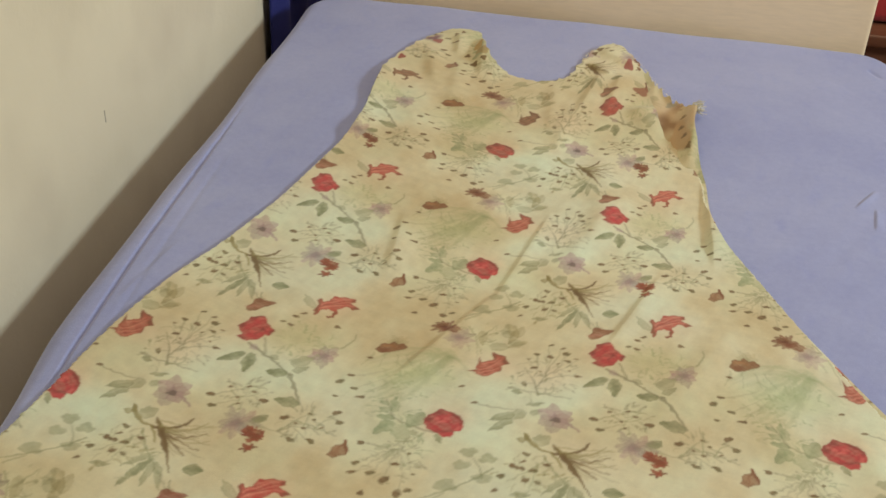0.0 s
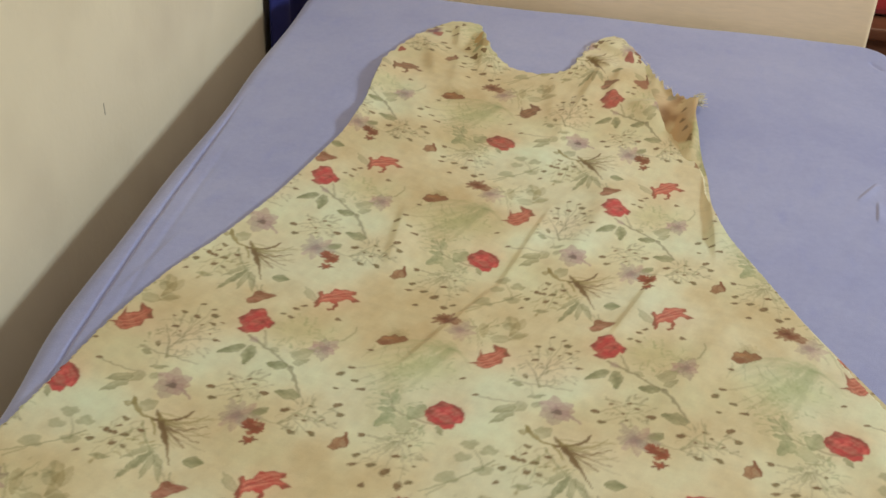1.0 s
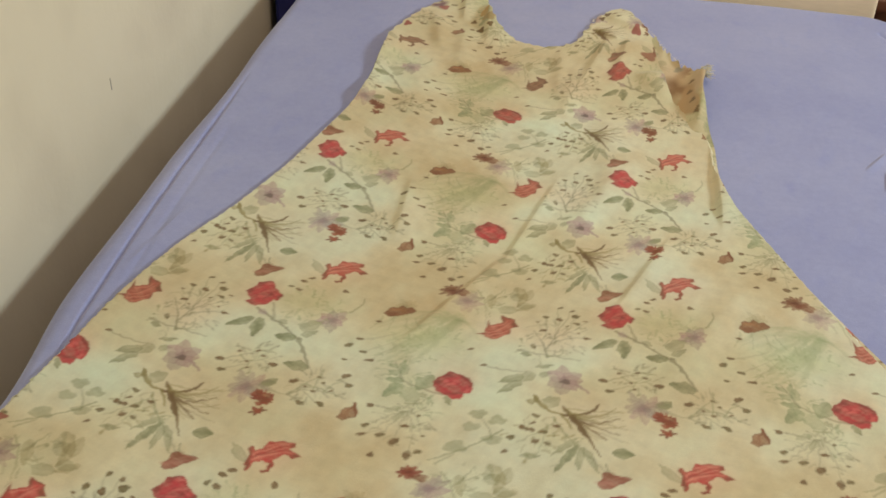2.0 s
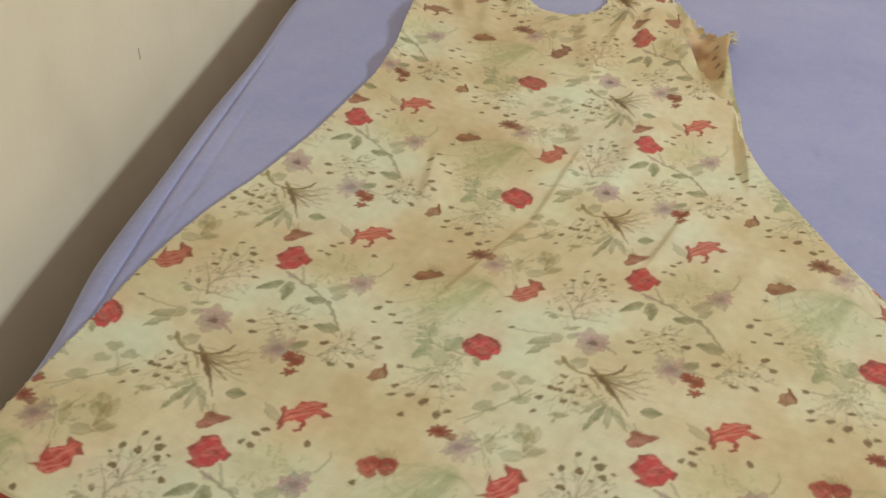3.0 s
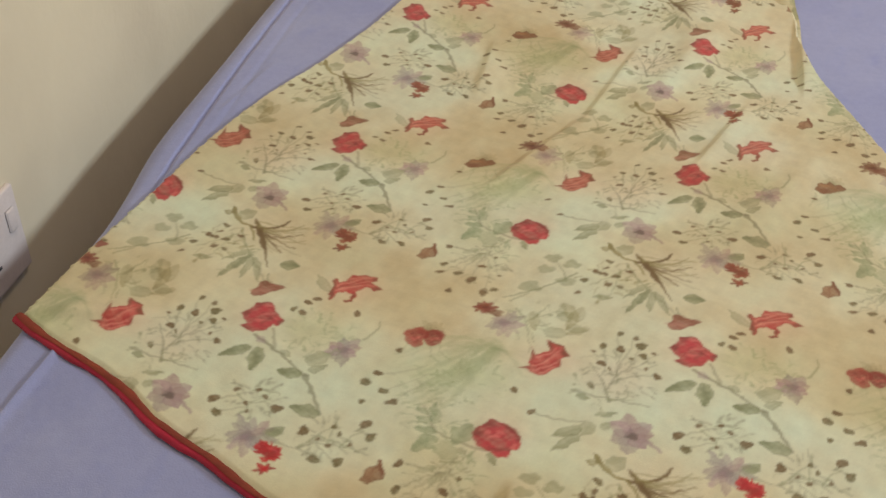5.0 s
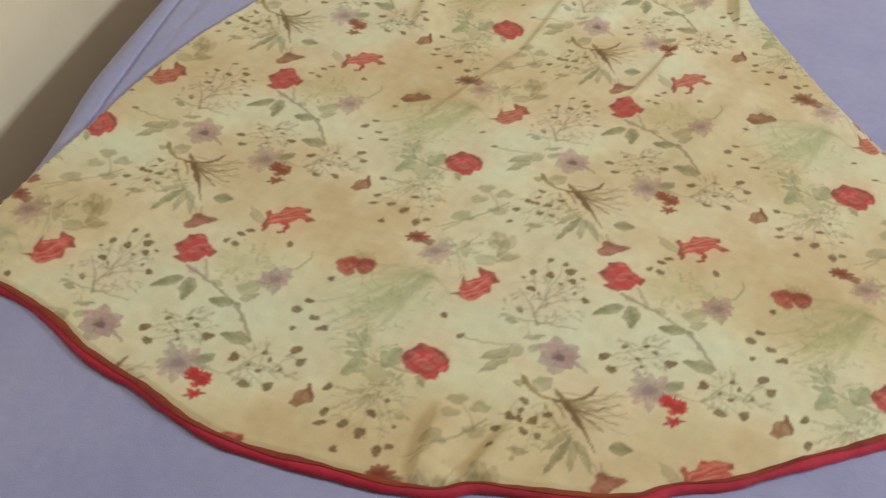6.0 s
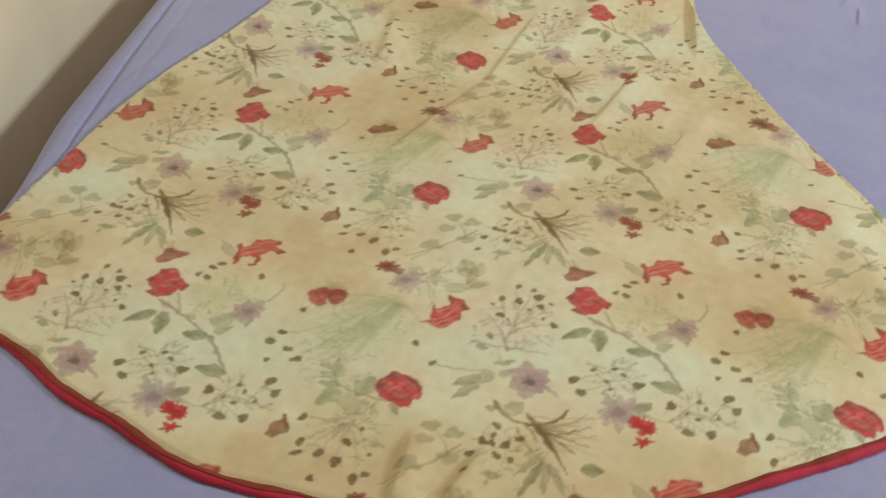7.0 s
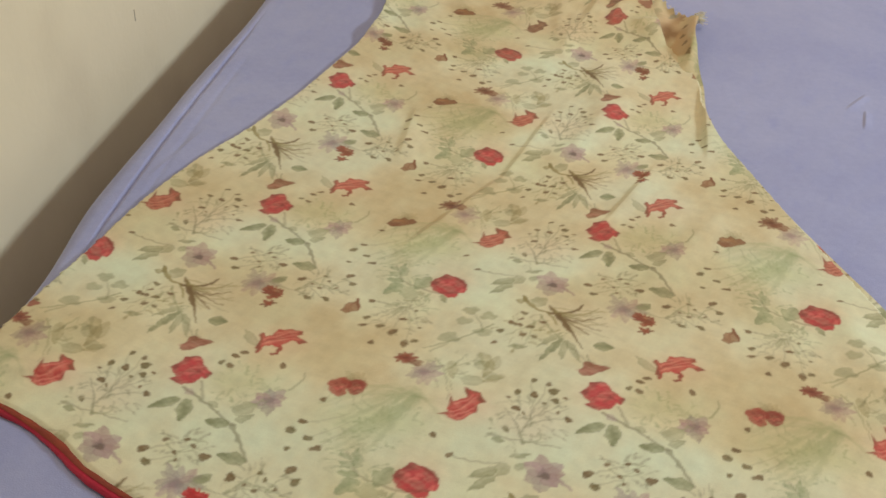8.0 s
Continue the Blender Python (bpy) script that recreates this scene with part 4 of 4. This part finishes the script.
    stalk(-36, -249.1, -24.1, -253.9, -14.7, -238.1, 1.2, LEAF, 0.5)
    stalk(-33.1, -259.3, -31.3, -266.8, -31.3, -274.3, 1, STEM, 0.34)
    leaf(-39.2, -254.3, -51.9, -259.7, 6, LEAF, 0.35)
    leaf(-34.2, -259.3, -43.3, -270.6, 6, LEAF, 0.35)
    seed(-64, -252.8, 3.4)
    seed(-63, -276, 3.8)
    seed(-65.2, -285.9, 4)
    seed(-50.3, -285.6, 4.2)
    seed(-38.6, -292.6, 4.4)
    seed(-32, -275.3, 4)
    seed(-26, -307.6, 4.6)
    seed(-54, -306.4, 3)
    seed(-23.2, -264.1, 2.2)
    seed(-17, -285.8, 2.2)
    # round-leaved twig
    stalk(-276.6, -47.3, -290.8, -64.9, -330.4, -82, 1.4, LEAF, 0.55)
    stalk(-284.3, -57.7, -283.2, -48.9, -291.6, -38.1, 1.2, LEAF, 0.5)
    blot(-295.9, -30.5, 7, 5.5, LEAF, 0.6)
    blot(-280.5, -36.7, 7, 5.5, LEAF, 0.6)
    blot(-300.5, -44.7, 7, 5.5, LEAF, 0.55)
    blot(-283.1, -58.2, 8, 5, LEAF, 0.55)
    blot(-310.7, -67.1, 9, 6.5, LEAF, 0.55)
    # dim olive leaves
    leaf(-267.4, -87.4, -279.6, -113.8, 11, OLIVE, 0.35)
    leaf(-283.6, -84.1, -270.4, -105.1, 10, OLIVE, 0.4)
    leaf(-305.4, -96.1, -302.3, -118.9, 9, OLIVE, 0.35)
    leaf(-262.9, -110.3, -279.1, -120.4, 8, OLIVE, 0.3)


# near the hem the small blooms are red; higher up they turn brown and the ground warms
uu, vv = np.meshgrid(np.arange(NU) / NU * math.tau, np.arange(NV) / NV * math.tau)
repeats = []
for LEVEL in (0, 1, 2):
    cloth, tide = np.zeros((NV, NU, 3)), np.full((NV, NU), 0.12 - 0.09 * LEVEL)
    rng = np.random.RandomState(7)
    paint_repeat()
    repeats.append(bleed() * (1 + 0.018 * swell(16, 8)[..., None] + 0.010 * swell(5, 9)[..., None]))

# how the cloth lies: weft and warp, as smooth functions of the place on the bed
WEFT = [0.0009, 0.0422, -0.0215, 0.0835, 0.4261, -0.2338, -0.424, 0.5407, 0.0818, 0.687, 0.1393, -0.379, 0.7715, -1.3096, -0.3524]
WARP = [0.0278, -0.1666, -0.0155, -0.5842, 0.7849, -0.1734, 2.1348, -3.0953, 0.1098, -0.074, 0.0014, 0.1728, -2.9214, -1.597, 0.0482]
# and its slack, at the knots of a coarse net
SLACK_U = [0.0085, -0.0058, 0.0031, 0.0063, -0.0156, 0.003, 0.0029, -0.0012, 0.0019, 0.0003, -0.0101, 0.0034, 0.0184, -0.0347, -0.0109, 0.0041, 0.0112, -0.0047, -0.0068, 0.0017, -0.0324, 0.0218, -0.0177, -0.0017, 0.0173, -0.0118, 0.0241, 0.0172, 0.0226, 0.0069, -0.0088, -0.0156, -0.0051, -0.0003, 0.0003]
SLACK_V = [-0.0517, -0.0027, 0.001, 0.0307, -0.0189, -0.0593, -0.0046, 0.0172, 0.0045, 0.0119, -0.0022, -0.0136, 0.0089, 0.0274, 0.0022, -0.013, -0.0287, 0.0312, -0.0149, 0.0471, -0.0826, 0.0081, 0.0016, 0.0236, -0.0475, 0.0448, -0.0396, -0.0789, -0.0255, -0.0066, 0.0125, 0.032, -0.0307, 0.0013, -0.0014]
GRAIN = math.radians(6.0)


def cloth_place(x, y):
    c, s = math.cos(GRAIN), math.sin(GRAIN)
    fx, fy = c * x + s * y, c * y - s * x
    v = fy / 0.2301
    u = (fx - 0.0109 * v) / 0.32
    powers = [x ** (d - k) * y**k for d in range(5) for k in range(d + 1)]
    u, v = u + sum(a * p for a, p in zip(WEFT, powers)), v + sum(a * p for a, p in zip(WARP, powers))
    k = 0
    for nx in np.linspace(-0.30, 0.38, 5):
        for ny in np.linspace(-0.32, 0.72, 7):
            g = np.exp(-((x - nx) ** 2 + (y - ny) ** 2) / 0.13**2)
            u, v, k = u + g * SLACK_U[k], v + g * SLACK_V[k], k + 1
    return u, v


# where the watery ground runs pale and where it runs tan, in millimetres of weft and warp
PALE_POOLS = [(-65, -178), (-15, -188), (-122, -175), (-149, -217), (73, -172), (82, -100), (16, -85), (145, -193), (192, -216), (-201, -148), (-297, -38), (-158, 57), (-67, 17), (20, 31), (269, -229), (-87, -235), (-196, 53), (77, 60), (291, 68), (-221, -74),
              (82, 266), (163, 163), (251, 275), (-141, 210), (-171, 177), (-166, 287), (76, 432), (65, 347), (-1, 394), (-116, 528)]
TAN_POOLS = [(-65, -82), (-183, 11), (-167, -40), (152, 14), (226, 39), (265, -148), (305, -103), (230, -107), (-52, -275), (-20, -308), (9, -302), (168, 90), (85, 85), (-260, -78), (-305, -96), (-132, -302), (51, -305), (183, -290), (-131, 105), (-45, 148),
             (-48, 360), (-88, 328), (-17, 302), (-160, 429), (-62, 538), (209, 501), (82, 539), (-74, 161), (-42, 114), (283, 170), (-281, 53), (-252, 107), (85, 227), (25, 158), (-90, 650), (-20, 590), (130, 520), (40, 610), (170, 600), (-50, 470)]


def pools(u, v):
    """How far the ground runs pale (up to 1) or tan (down to -1) at a place on the cloth."""
    total, weight = np.zeros_like(u), np.full_like(u, 0.22)
    for spots, sign in ((PALE_POOLS, 1.0), (TAN_POOLS, -1.0)):
        for a, b in spots:
            g = np.exp(-((u * TILE_U - a + 9 * np.sin(v * 17 + a)) / 46) ** 2 - ((v * TILE_V - b + 6 * np.sin(u * 23 + b)) / 29) ** 2)
            total, weight = total + sign * g, weight + g
    return total / weight


def dyed(ob, u, v, place=None, sprigs_and_shade=()):
    """Gives a mesh its share of the print, point by point, with extra sprigs and painted shade."""
    i, j = u * NU, v * NV
    i0, j0 = np.floor(i).astype(int), np.floor(j).astype(int)
    a, b = (i - i0)[:, None], (j - j0)[:, None]
    i0, j0 = i0 % NU, j0 % NV
    i1, j1 = (i0 + 1) % NU, (j0 + 1) % NV
    low, mid, high = [(c[j0, i0] * (1 - a) + c[j0, i1] * a) * (1 - b) + (c[j1, i0] * (1 - a) + c[j1, i1] * a) * b for c in repeats]
    up = np.clip((v + 0.42) / 0.25, 0, 1)[:, None]
    top = np.clip((v - 1.72) / 0.25, 0, 1)[:, None]
    c = (low * (1 - up) + mid * up) * (1 - top) + high * top
    pool = pools(u, v)[:, None]
    c = c * (1 + np.maximum(pool, 0) * np.array((-0.040, 0.055, 0.150)) - np.maximum(-pool, 0) * np.array((0.13, 0.20, 0.30)))
    for px, py, rx, ry, colour in sprigs_and_shade:
        wx, wy = (place[:, 0] - px) / rx, (place[:, 1] - py) / ry
        a = np.clip((1.05 + 0.22 * np.sin(3 * np.arctan2(wy, wx) + px * 90) - np.hypot(wx, wy)) * (4 if rx < 0.014 else 1.3), 0, 0.9)[:, None]
        c = c * (1 - a) + np.array(colour) * a
    layer = ob.data.color_attributes.new("print", "FLOAT_COLOR", "POINT")
    layer.data.foreach_set("color", np.c_[c, np.ones(len(c))].astype(np.float32).reshape(-1))


# ---- the dress ----
LEFT = [(-0.357, -0.206), (-0.353, -0.172), (-0.349, -0.138), (-0.342, -0.092), (-0.330, -0.022), (-0.317, 0.060), (-0.295, 0.142), (-0.268, 0.210), (-0.245, 0.281), (-0.223, 0.372), (-0.206, 0.457), (-0.202, 0.532), (-0.205, 0.597), (-0.206, 0.640)]
RIGHT = [(0.430, -0.140), (0.400, -0.020), (0.372, 0.056), (0.330, 0.134), (0.290, 0.208), (0.252, 0.284), (0.222, 0.345), (0.208, 0.395), (0.202, 0.455), (0.192, 0.520), (0.188, 0.575), (0.194, 0.618)]
HEM = [(-0.358, -0.206), (-0.334, -0.218), (-0.306, -0.230), (-0.274, -0.241), (-0.244, -0.256), (-0.214, -0.276), (-0.188, -0.288), (-0.163, -0.297), (-0.137, -0.310), (-0.113, -0.321), (-0.091, -0.328), (-0.060, -0.332), (-0.030, -0.334), (0.000, -0.336),
       (0.030, -0.336), (0.057, -0.332), (0.070, -0.325), (0.096, -0.321), (0.128, -0.318), (0.163, -0.312), (0.178, -0.307), (0.190, -0.298), (0.228, -0.283), (0.257, -0.265), (0.305, -0.236), (0.350, -0.207), (0.430, -0.140)]
SHOULDERS = [(-0.206, 0.640), (-0.205, 0.664), (-0.196, 0.700), (-0.178, 0.748), (-0.157, 0.780), (-0.132, 0.797), (-0.106, 0.797), (-0.090, 0.752), (-0.071, 0.706), (-0.044, 0.677), (-0.009, 0.664), (0.027, 0.684), (0.042, 0.732), (0.064, 0.788), (0.082, 0.803), (0.104, 0.780)]
CROWN = SHOULDERS + [(0.122, 0.742), (0.131, 0.690), (0.139, 0.630), (0.153, 0.565), (0.186, 0.500)]      # the front, cut in at one armhole
BACK_CROWN = SHOULDERS + [(0.124, 0.746), (0.146, 0.690), (0.172, 0.645), (0.194, 0.618)]
SIDE = RIGHT[:9] + [(0.186, 0.500)]


def dress_height(x, y):
    """Folds and drag lines of the cloth where it lies on the bed."""
    z = 0.0009 * ripple(x, y, 0.11, 11) + 0.0005 * ripple(x, y, 0.04, 12)
    for ax, ay, bx, by, h, w in (
        (0.048, 0.345, 0.012, 0.172, 0.0026, 0.0044), (0.016, 0.192, -0.058, 0.040, 0.0025, 0.0044), (0.166, 0.258, 0.120, 0.128, 0.0027, 0.0042), (-0.101, 0.312, -0.094, 0.192, 0.0034, 0.007),
        (0.206, 0.455, 0.216, 0.285, 0.0052, 0.0048), (0.043, 0.610, 0.039, 0.480, 0.0035, 0.010), (0.117, 0.610, 0.153, 0.545, 0.0050, 0.014),
        (-0.086, 0.765, -0.085, 0.680, 0.0050, 0.012), (0.040, -0.262, 0.036, -0.332, 0.0044, 0.0065), (0.092, -0.266, 0.066, -0.326, 0.0042, 0.0060),
        (0.056, -0.285, 0.052, -0.322, -0.0016, 0.009), (-0.335, -0.150, -0.215, -0.096, 0.0040, 0.018), (-0.340, -0.196, -0.262, -0.180, 0.0035, 0.006), (0.385, -0.10, 0.330, 0.06, 0.0040, 0.016), (-0.01, 0.66, 0.03, 0.40, 0.0022, 0.03),
        (-0.150, 0.60, -0.120, 0.40, 0.0025, 0.02), (0.076, 0.710, 0.050, 0.550, 0.0045, 0.008), (0.103, 0.720, 0.086, 0.570, 0.0045, 0.008), (0.018, 0.655, 0.028, 0.500, 0.0028, 0.009), (-0.092, 0.770, -0.076, 0.650, 0.0055, 0.008),
        (-0.112, 0.700, -0.100, 0.560, 0.0030, 0.010), (0.066, 0.770, 0.118, 0.735, 0.0045, 0.007), (-0.160, 0.730, -0.130, 0.620, 0.0040, 0.010), (-0.125, 0.770, -0.118, 0.715, 0.0040, 0.006), (0.052, 0.735, 0.088, 0.700, 0.0035, 0.006), (0.09, 0.50, 0.10, 0.30, 0.0030, 0.016), (0.13, 0.42, 0.05, 0.20, 0.0022, 0.012), (0.24, 0.20, 0.16, 0.02, 0.0025, 0.014), (-0.20, 0.20, -0.10, -0.10, 0.0016, 0.03)):
        z = z + ridge(x, y, ax, ay, bx, by, h, w, 3.0 if w < 0.0085 else 1.4)
    return z


def coons(cols, rows, crown, side):
    s, t = np.linspace(0, 1, cols), np.linspace(0, 1, rows)
    b, c, l, r = spline(HEM, s), spline(crown, s), spline(LEFT, t), spline(side, t)
    S, T = s[None, :, None], t[:, None, None]
    p = (1 - T) * b[None] + T * c[None] + (1 - S) * l[:, None] + S * r[:, None]
    p -= (1 - S) * (1 - T) * b[0] + S * (1 - T) * b[-1] + (1 - S) * T * c[0] + S * T * c[-1]
    return p[..., 0], p[..., 1], S[..., 0], T[..., 0]


def dress():
    thing = empty("dress", 0.03, 0.2, BED)
    # the front: fine enough to carry the print
    x, y, s, t = coons(620, 880, CROWN, SIDE)
    jag = 0.0012 * np.sin(t * 310) * np.sin(t * 97 + 1) + 0.0008 * np.sin(t * 710)
    x = x + jag * (np.exp(-s / 0.004) - np.exp(-(1 - s) / 0.004))
    frill = np.sin(s * 190 + 3 * np.sin(s * 41)) * (0.6 + 0.4 * np.sin(s * 67 + 1)) + 0.5 * np.sin(s * 431)
    y = y + 0.0034 * frill * np.exp(-(1 - t) / 0.007)
    x = x + 0.0022 * np.sin(s * 233 + 1) * np.exp(-(1 - t) / 0.007)
    rim = np.minimum(np.minimum(s, 1 - s) * 0.55, (1 - t) * 0.9) + 0 * s * t
    fall = np.clip(1 - rim / 0.0032, 0, 1)
    z = CLOTH + 1.2 * dress_height(x, y) * (1 - fall) - 0.0032 * fall**2
    lift = 0.0066 * np.exp(-(((x + 0.208) / 0.028) ** 2 + ((y - 0.605) / 0.055) ** 2)) + 0.0070 * np.exp(-(((x + 0.205) / 0.022) ** 2 + ((y - 0.490) / 0.028) ** 2))
    u, v = cloth_place(x, y)
    x, y, z = x + 0.3 * lift, y - 1.25 * lift, z + lift
    # raised, slightly crumpled shoulders and armhole
    for px, py, h, w in ((-0.120, 0.775, 0.006, 0.030), (0.085, 0.785, 0.006, 0.028), (0.142, 0.600, 0.006, 0.022)):
        z = z + h * np.exp(-((x - px) ** 2 + (y - py) ** 2) / w**2) * (1 - fall)
    z = np.maximum(z, np.where(fall > 0, BED + 0.0006, BED + 0.0026))
    z = z - 0.0026 * np.clip(1 - t / 0.007, 0, 1)
    front = grid_mesh("front_panel", np.stack([x, y, z], -1), PRINT)
    # printed spots; the tan and olive ones by the neck paint the fold's shading
    sprigs_and_shade = [(-0.159, 0.757, 0.014, 0.014, (0.15, 0.055, 0.10)), (-0.152, 0.750, 0.007, 0.006, (0.34, 0.12, 0.10)), (0.107, 0.737, 0.006, 0.014, (0.28, 0.06, 0.05)), (0.127, 0.664, 0.010, 0.012, (0.26, 0.10, 0.05)), (-0.122, 0.776, 0.003, 0.006, DARKO), (-0.130, 0.768, 0.003, 0.005, DARKO), (0.066, 0.776, 0.005, 0.006, SEED),
              (0.060, 0.765, 0.004, 0.005, SEED), (-0.094, 0.735, 0.005, 0.016, (0.45, 0.30, 0.10)), (-0.085, 0.715, 0.009, 0.013, (0.33, 0.25, 0.10)), (-0.105, 0.712, 0.004, 0.005, SEED), (-0.081, 0.692, 0.004, 0.005, SEED), (-0.092, 0.684, 0.005, 0.006, SEED), (-0.190, 0.690, 0.005, 0.008, DEEP), (-0.338, -0.112, 0.0055, 0.0045, (0.27, 0.060, 0.040))]
    dyed(front, u.reshape(-1), v.reshape(-1), np.c_[x.reshape(-1), y.reshape(-1)], sprigs_and_shade)
    # the back, of which a margin shows along one side and at the armhole
    x, y, s, t = coons(300, 440, BACK_CROWN, RIGHT)
    grow = 0.006 + 0.004 * np.sin(t * 9)
    x = x + grow * np.clip(s * 2 - 1, 0, 1) ** 4 * (1 - t) ** 0.3
    y = y - 0.004 * t + (0.0046 * np.sin(s * 150 + 2 * np.sin(s * 61)) + 0.0022 * np.sin(s * 390 + 1)) * np.exp(-(1 - t) / 0.012)
    # its armhole edge stands up in a rim, with a hollow behind it
    rim = ridge(x, y, 0.194, 0.660, 0.189, 0.440, 0.019, 0.012) + ridge(x, y, 0.130, 0.735, 0.190, 0.630, 0.010, 0.010)
    z = BED + 0.0011 + rim * np.clip((y - 0.47) / 0.06, 0, 1) + 0.0012 * np.sin(s * 120 + y * 60) * np.exp(-(1 - t) / 0.03) * np.clip(s * 3 - 1.6, 0, 1)
    back = grid_mesh("back_panel", np.stack([x, y, z], -1), PRINT)
    u, v = cloth_place(x, y)
    # tan and brown patches paint the hollow's shade over brown print; small dots are print
    sprigs_and_shade = [(0.165, 0.590, 0.045, 0.070, (0.56, 0.43, 0.27)), (0.161, 0.588, 0.020, 0.030, (0.26, 0.15, 0.065)), (0.176, 0.548, 0.012, 0.040, (0.46, 0.31, 0.16)), (0.180, 0.600, 0.003, 0.004, DARKO), (0.178, 0.574, 0.003, 0.005, DARKO), (0.181, 0.547, 0.003, 0.005, DARKO), (0.186, 0.517, 0.003, 0.006, DARKO), (0.164, 0.640, 0.006, 0.006, (0.30, 0.28, 0.20))]
    dyed(back, u.reshape(-1) * -1 + 0.62, v.reshape(-1) + 0.18, np.c_[x.reshape(-1), y.reshape(-1)], sprigs_and_shade)
    # the piping: a rolled edge along the hem
    n, k = 900, 14
    line = spline(HEM, np.linspace(0, 1, n))
    tangent = np.gradient(line, axis=0)
    tangent /= np.linalg.norm(tangent, axis=1)[:, None]
    out = np.c_[tangent[:, 1], -tangent[:, 0]]
    a = np.linspace(0, math.tau, k + 1)
    at = np.arange(n)
    wob = 1 + 0.07 * np.sin(at * 0.11) + 0.08 * np.sin(at * 0.033 + 2) + 0.04 * np.sin(at * 0.29 + np.sin(at * 0.05))
    nap = 1 + 0.022 * np.random.RandomState(3).randn(n, k + 1)
    nap[:, -1] = nap[:, 0]
    wide, tall = 0.0047 * wob[:, None] * nap, 0.0038 * wob[:, None] * nap
    off = wide * np.cos(a)[None] + 0.0006
    co = np.stack([line[:, 0:1] + out[:, 0:1] * off, line[:, 1:2] + out[:, 1:2] * off, BED + 0.0012 + np.maximum(tall * np.sin(a)[None], -0.001)], -1)
    hem = grid_mesh("hem_piping", co, PIPING, label="rolled crimson satin piping along the curved hem")
    # a narrow brown strip over the piping's inner half, where it meets the cloth
    k = np.linspace(0, 1, 9)[None]
    reach = 1 + 0.22 * np.sin(at * 0.061 + 1.5 * np.sin(at * 0.017))[:, None]
    off = (-0.0040 + (0.0046 * reach + 0.0020 * np.exp(-((at - 120) / 190.0) ** 2)[:, None]) * k) * wob[:, None]
    px, py = line[:, 0:1] + out[:, 0:1] * off, line[:, 1:2] + out[:, 1:2] * off
    rise = BED + 0.0017 + 0.0038 * wob[:, None] * np.sqrt(np.clip(1 - ((off - 0.0006) / (0.0047 * wob[:, None])) ** 2, 0, 1))
    co = np.stack([px, py, rise], -1)
    inner_strip = grid_mesh("hem_inner_strip", co, HEM_BROWN, label="narrow brown-red strip on the inner half of the piping")
    parts = [front, back, hem, inner_strip]
    # the turned-over facing at one shoulder and a tuft of loose threads by the armhole
    r = random.Random(5)
    bm = bmesh.new()
    for i in range(110):
        base = Vector((0.197 + r.uniform(-0.008, 0.003), 0.622 + r.uniform(-0.014, 0.010), BED + 0.008 + r.uniform(0, 0.008)))
        way = Vector((r.uniform(0.2, 1.0), r.uniform(-0.5, 0.8), r.uniform(-0.1, 0.5))).normalized() * r.uniform(0.003, 0.010)
        side = Vector((-way.y, way.x, 0)).normalized() * 0.0004
        tip = base + way
        tip.z = max(tip.z, BED + 0.001)
        vs = [bm.verts.new(q) for q in (base - side, base + side, tip + side * 0.4, tip - side * 0.4, base + Vector((0, 0, 0.0008)), tip + Vector((0, 0, 0.0005)))]
        for f in ((0, 1, 2, 3), (1, 4, 5, 2), (4, 0, 3, 5)):
            bm.faces.new([vs[q] for q in f])
    parts.append(part("loose_threads", bm, FRAY, label="frayed cream threads at the raw armhole"))
    bm = bmesh.new()
    for i in range(160):
        t = r.random()
        x0, y0 = spline(BACK_CROWN, np.array([0.62 + 0.36 * t]))[0]
        base = Vector((x0, y0 - 0.002, BED + 0.004))
        way = Vector((r.uniform(-0.5, 1.0), r.uniform(0.0, 1.0), r.uniform(-0.1, 0.6))).normalized() * r.uniform(0.002, 0.006)
        side = Vector((-way.y, way.x, 0)).normalized() * 0.0003
        vs = [bm.verts.new(q) for q in (base - side, base + side, base + way)]
        bm.faces.new(vs)
    parts.append(part("raw_edge", bm, FRAY, label="raw cream threads along the unfinished shoulder edge"))
    adopt(thing, *parts)
    tagged(thing, "sleeveless cream floral dress with crimson hem, spread on lavender sheet", "dress")


dress()
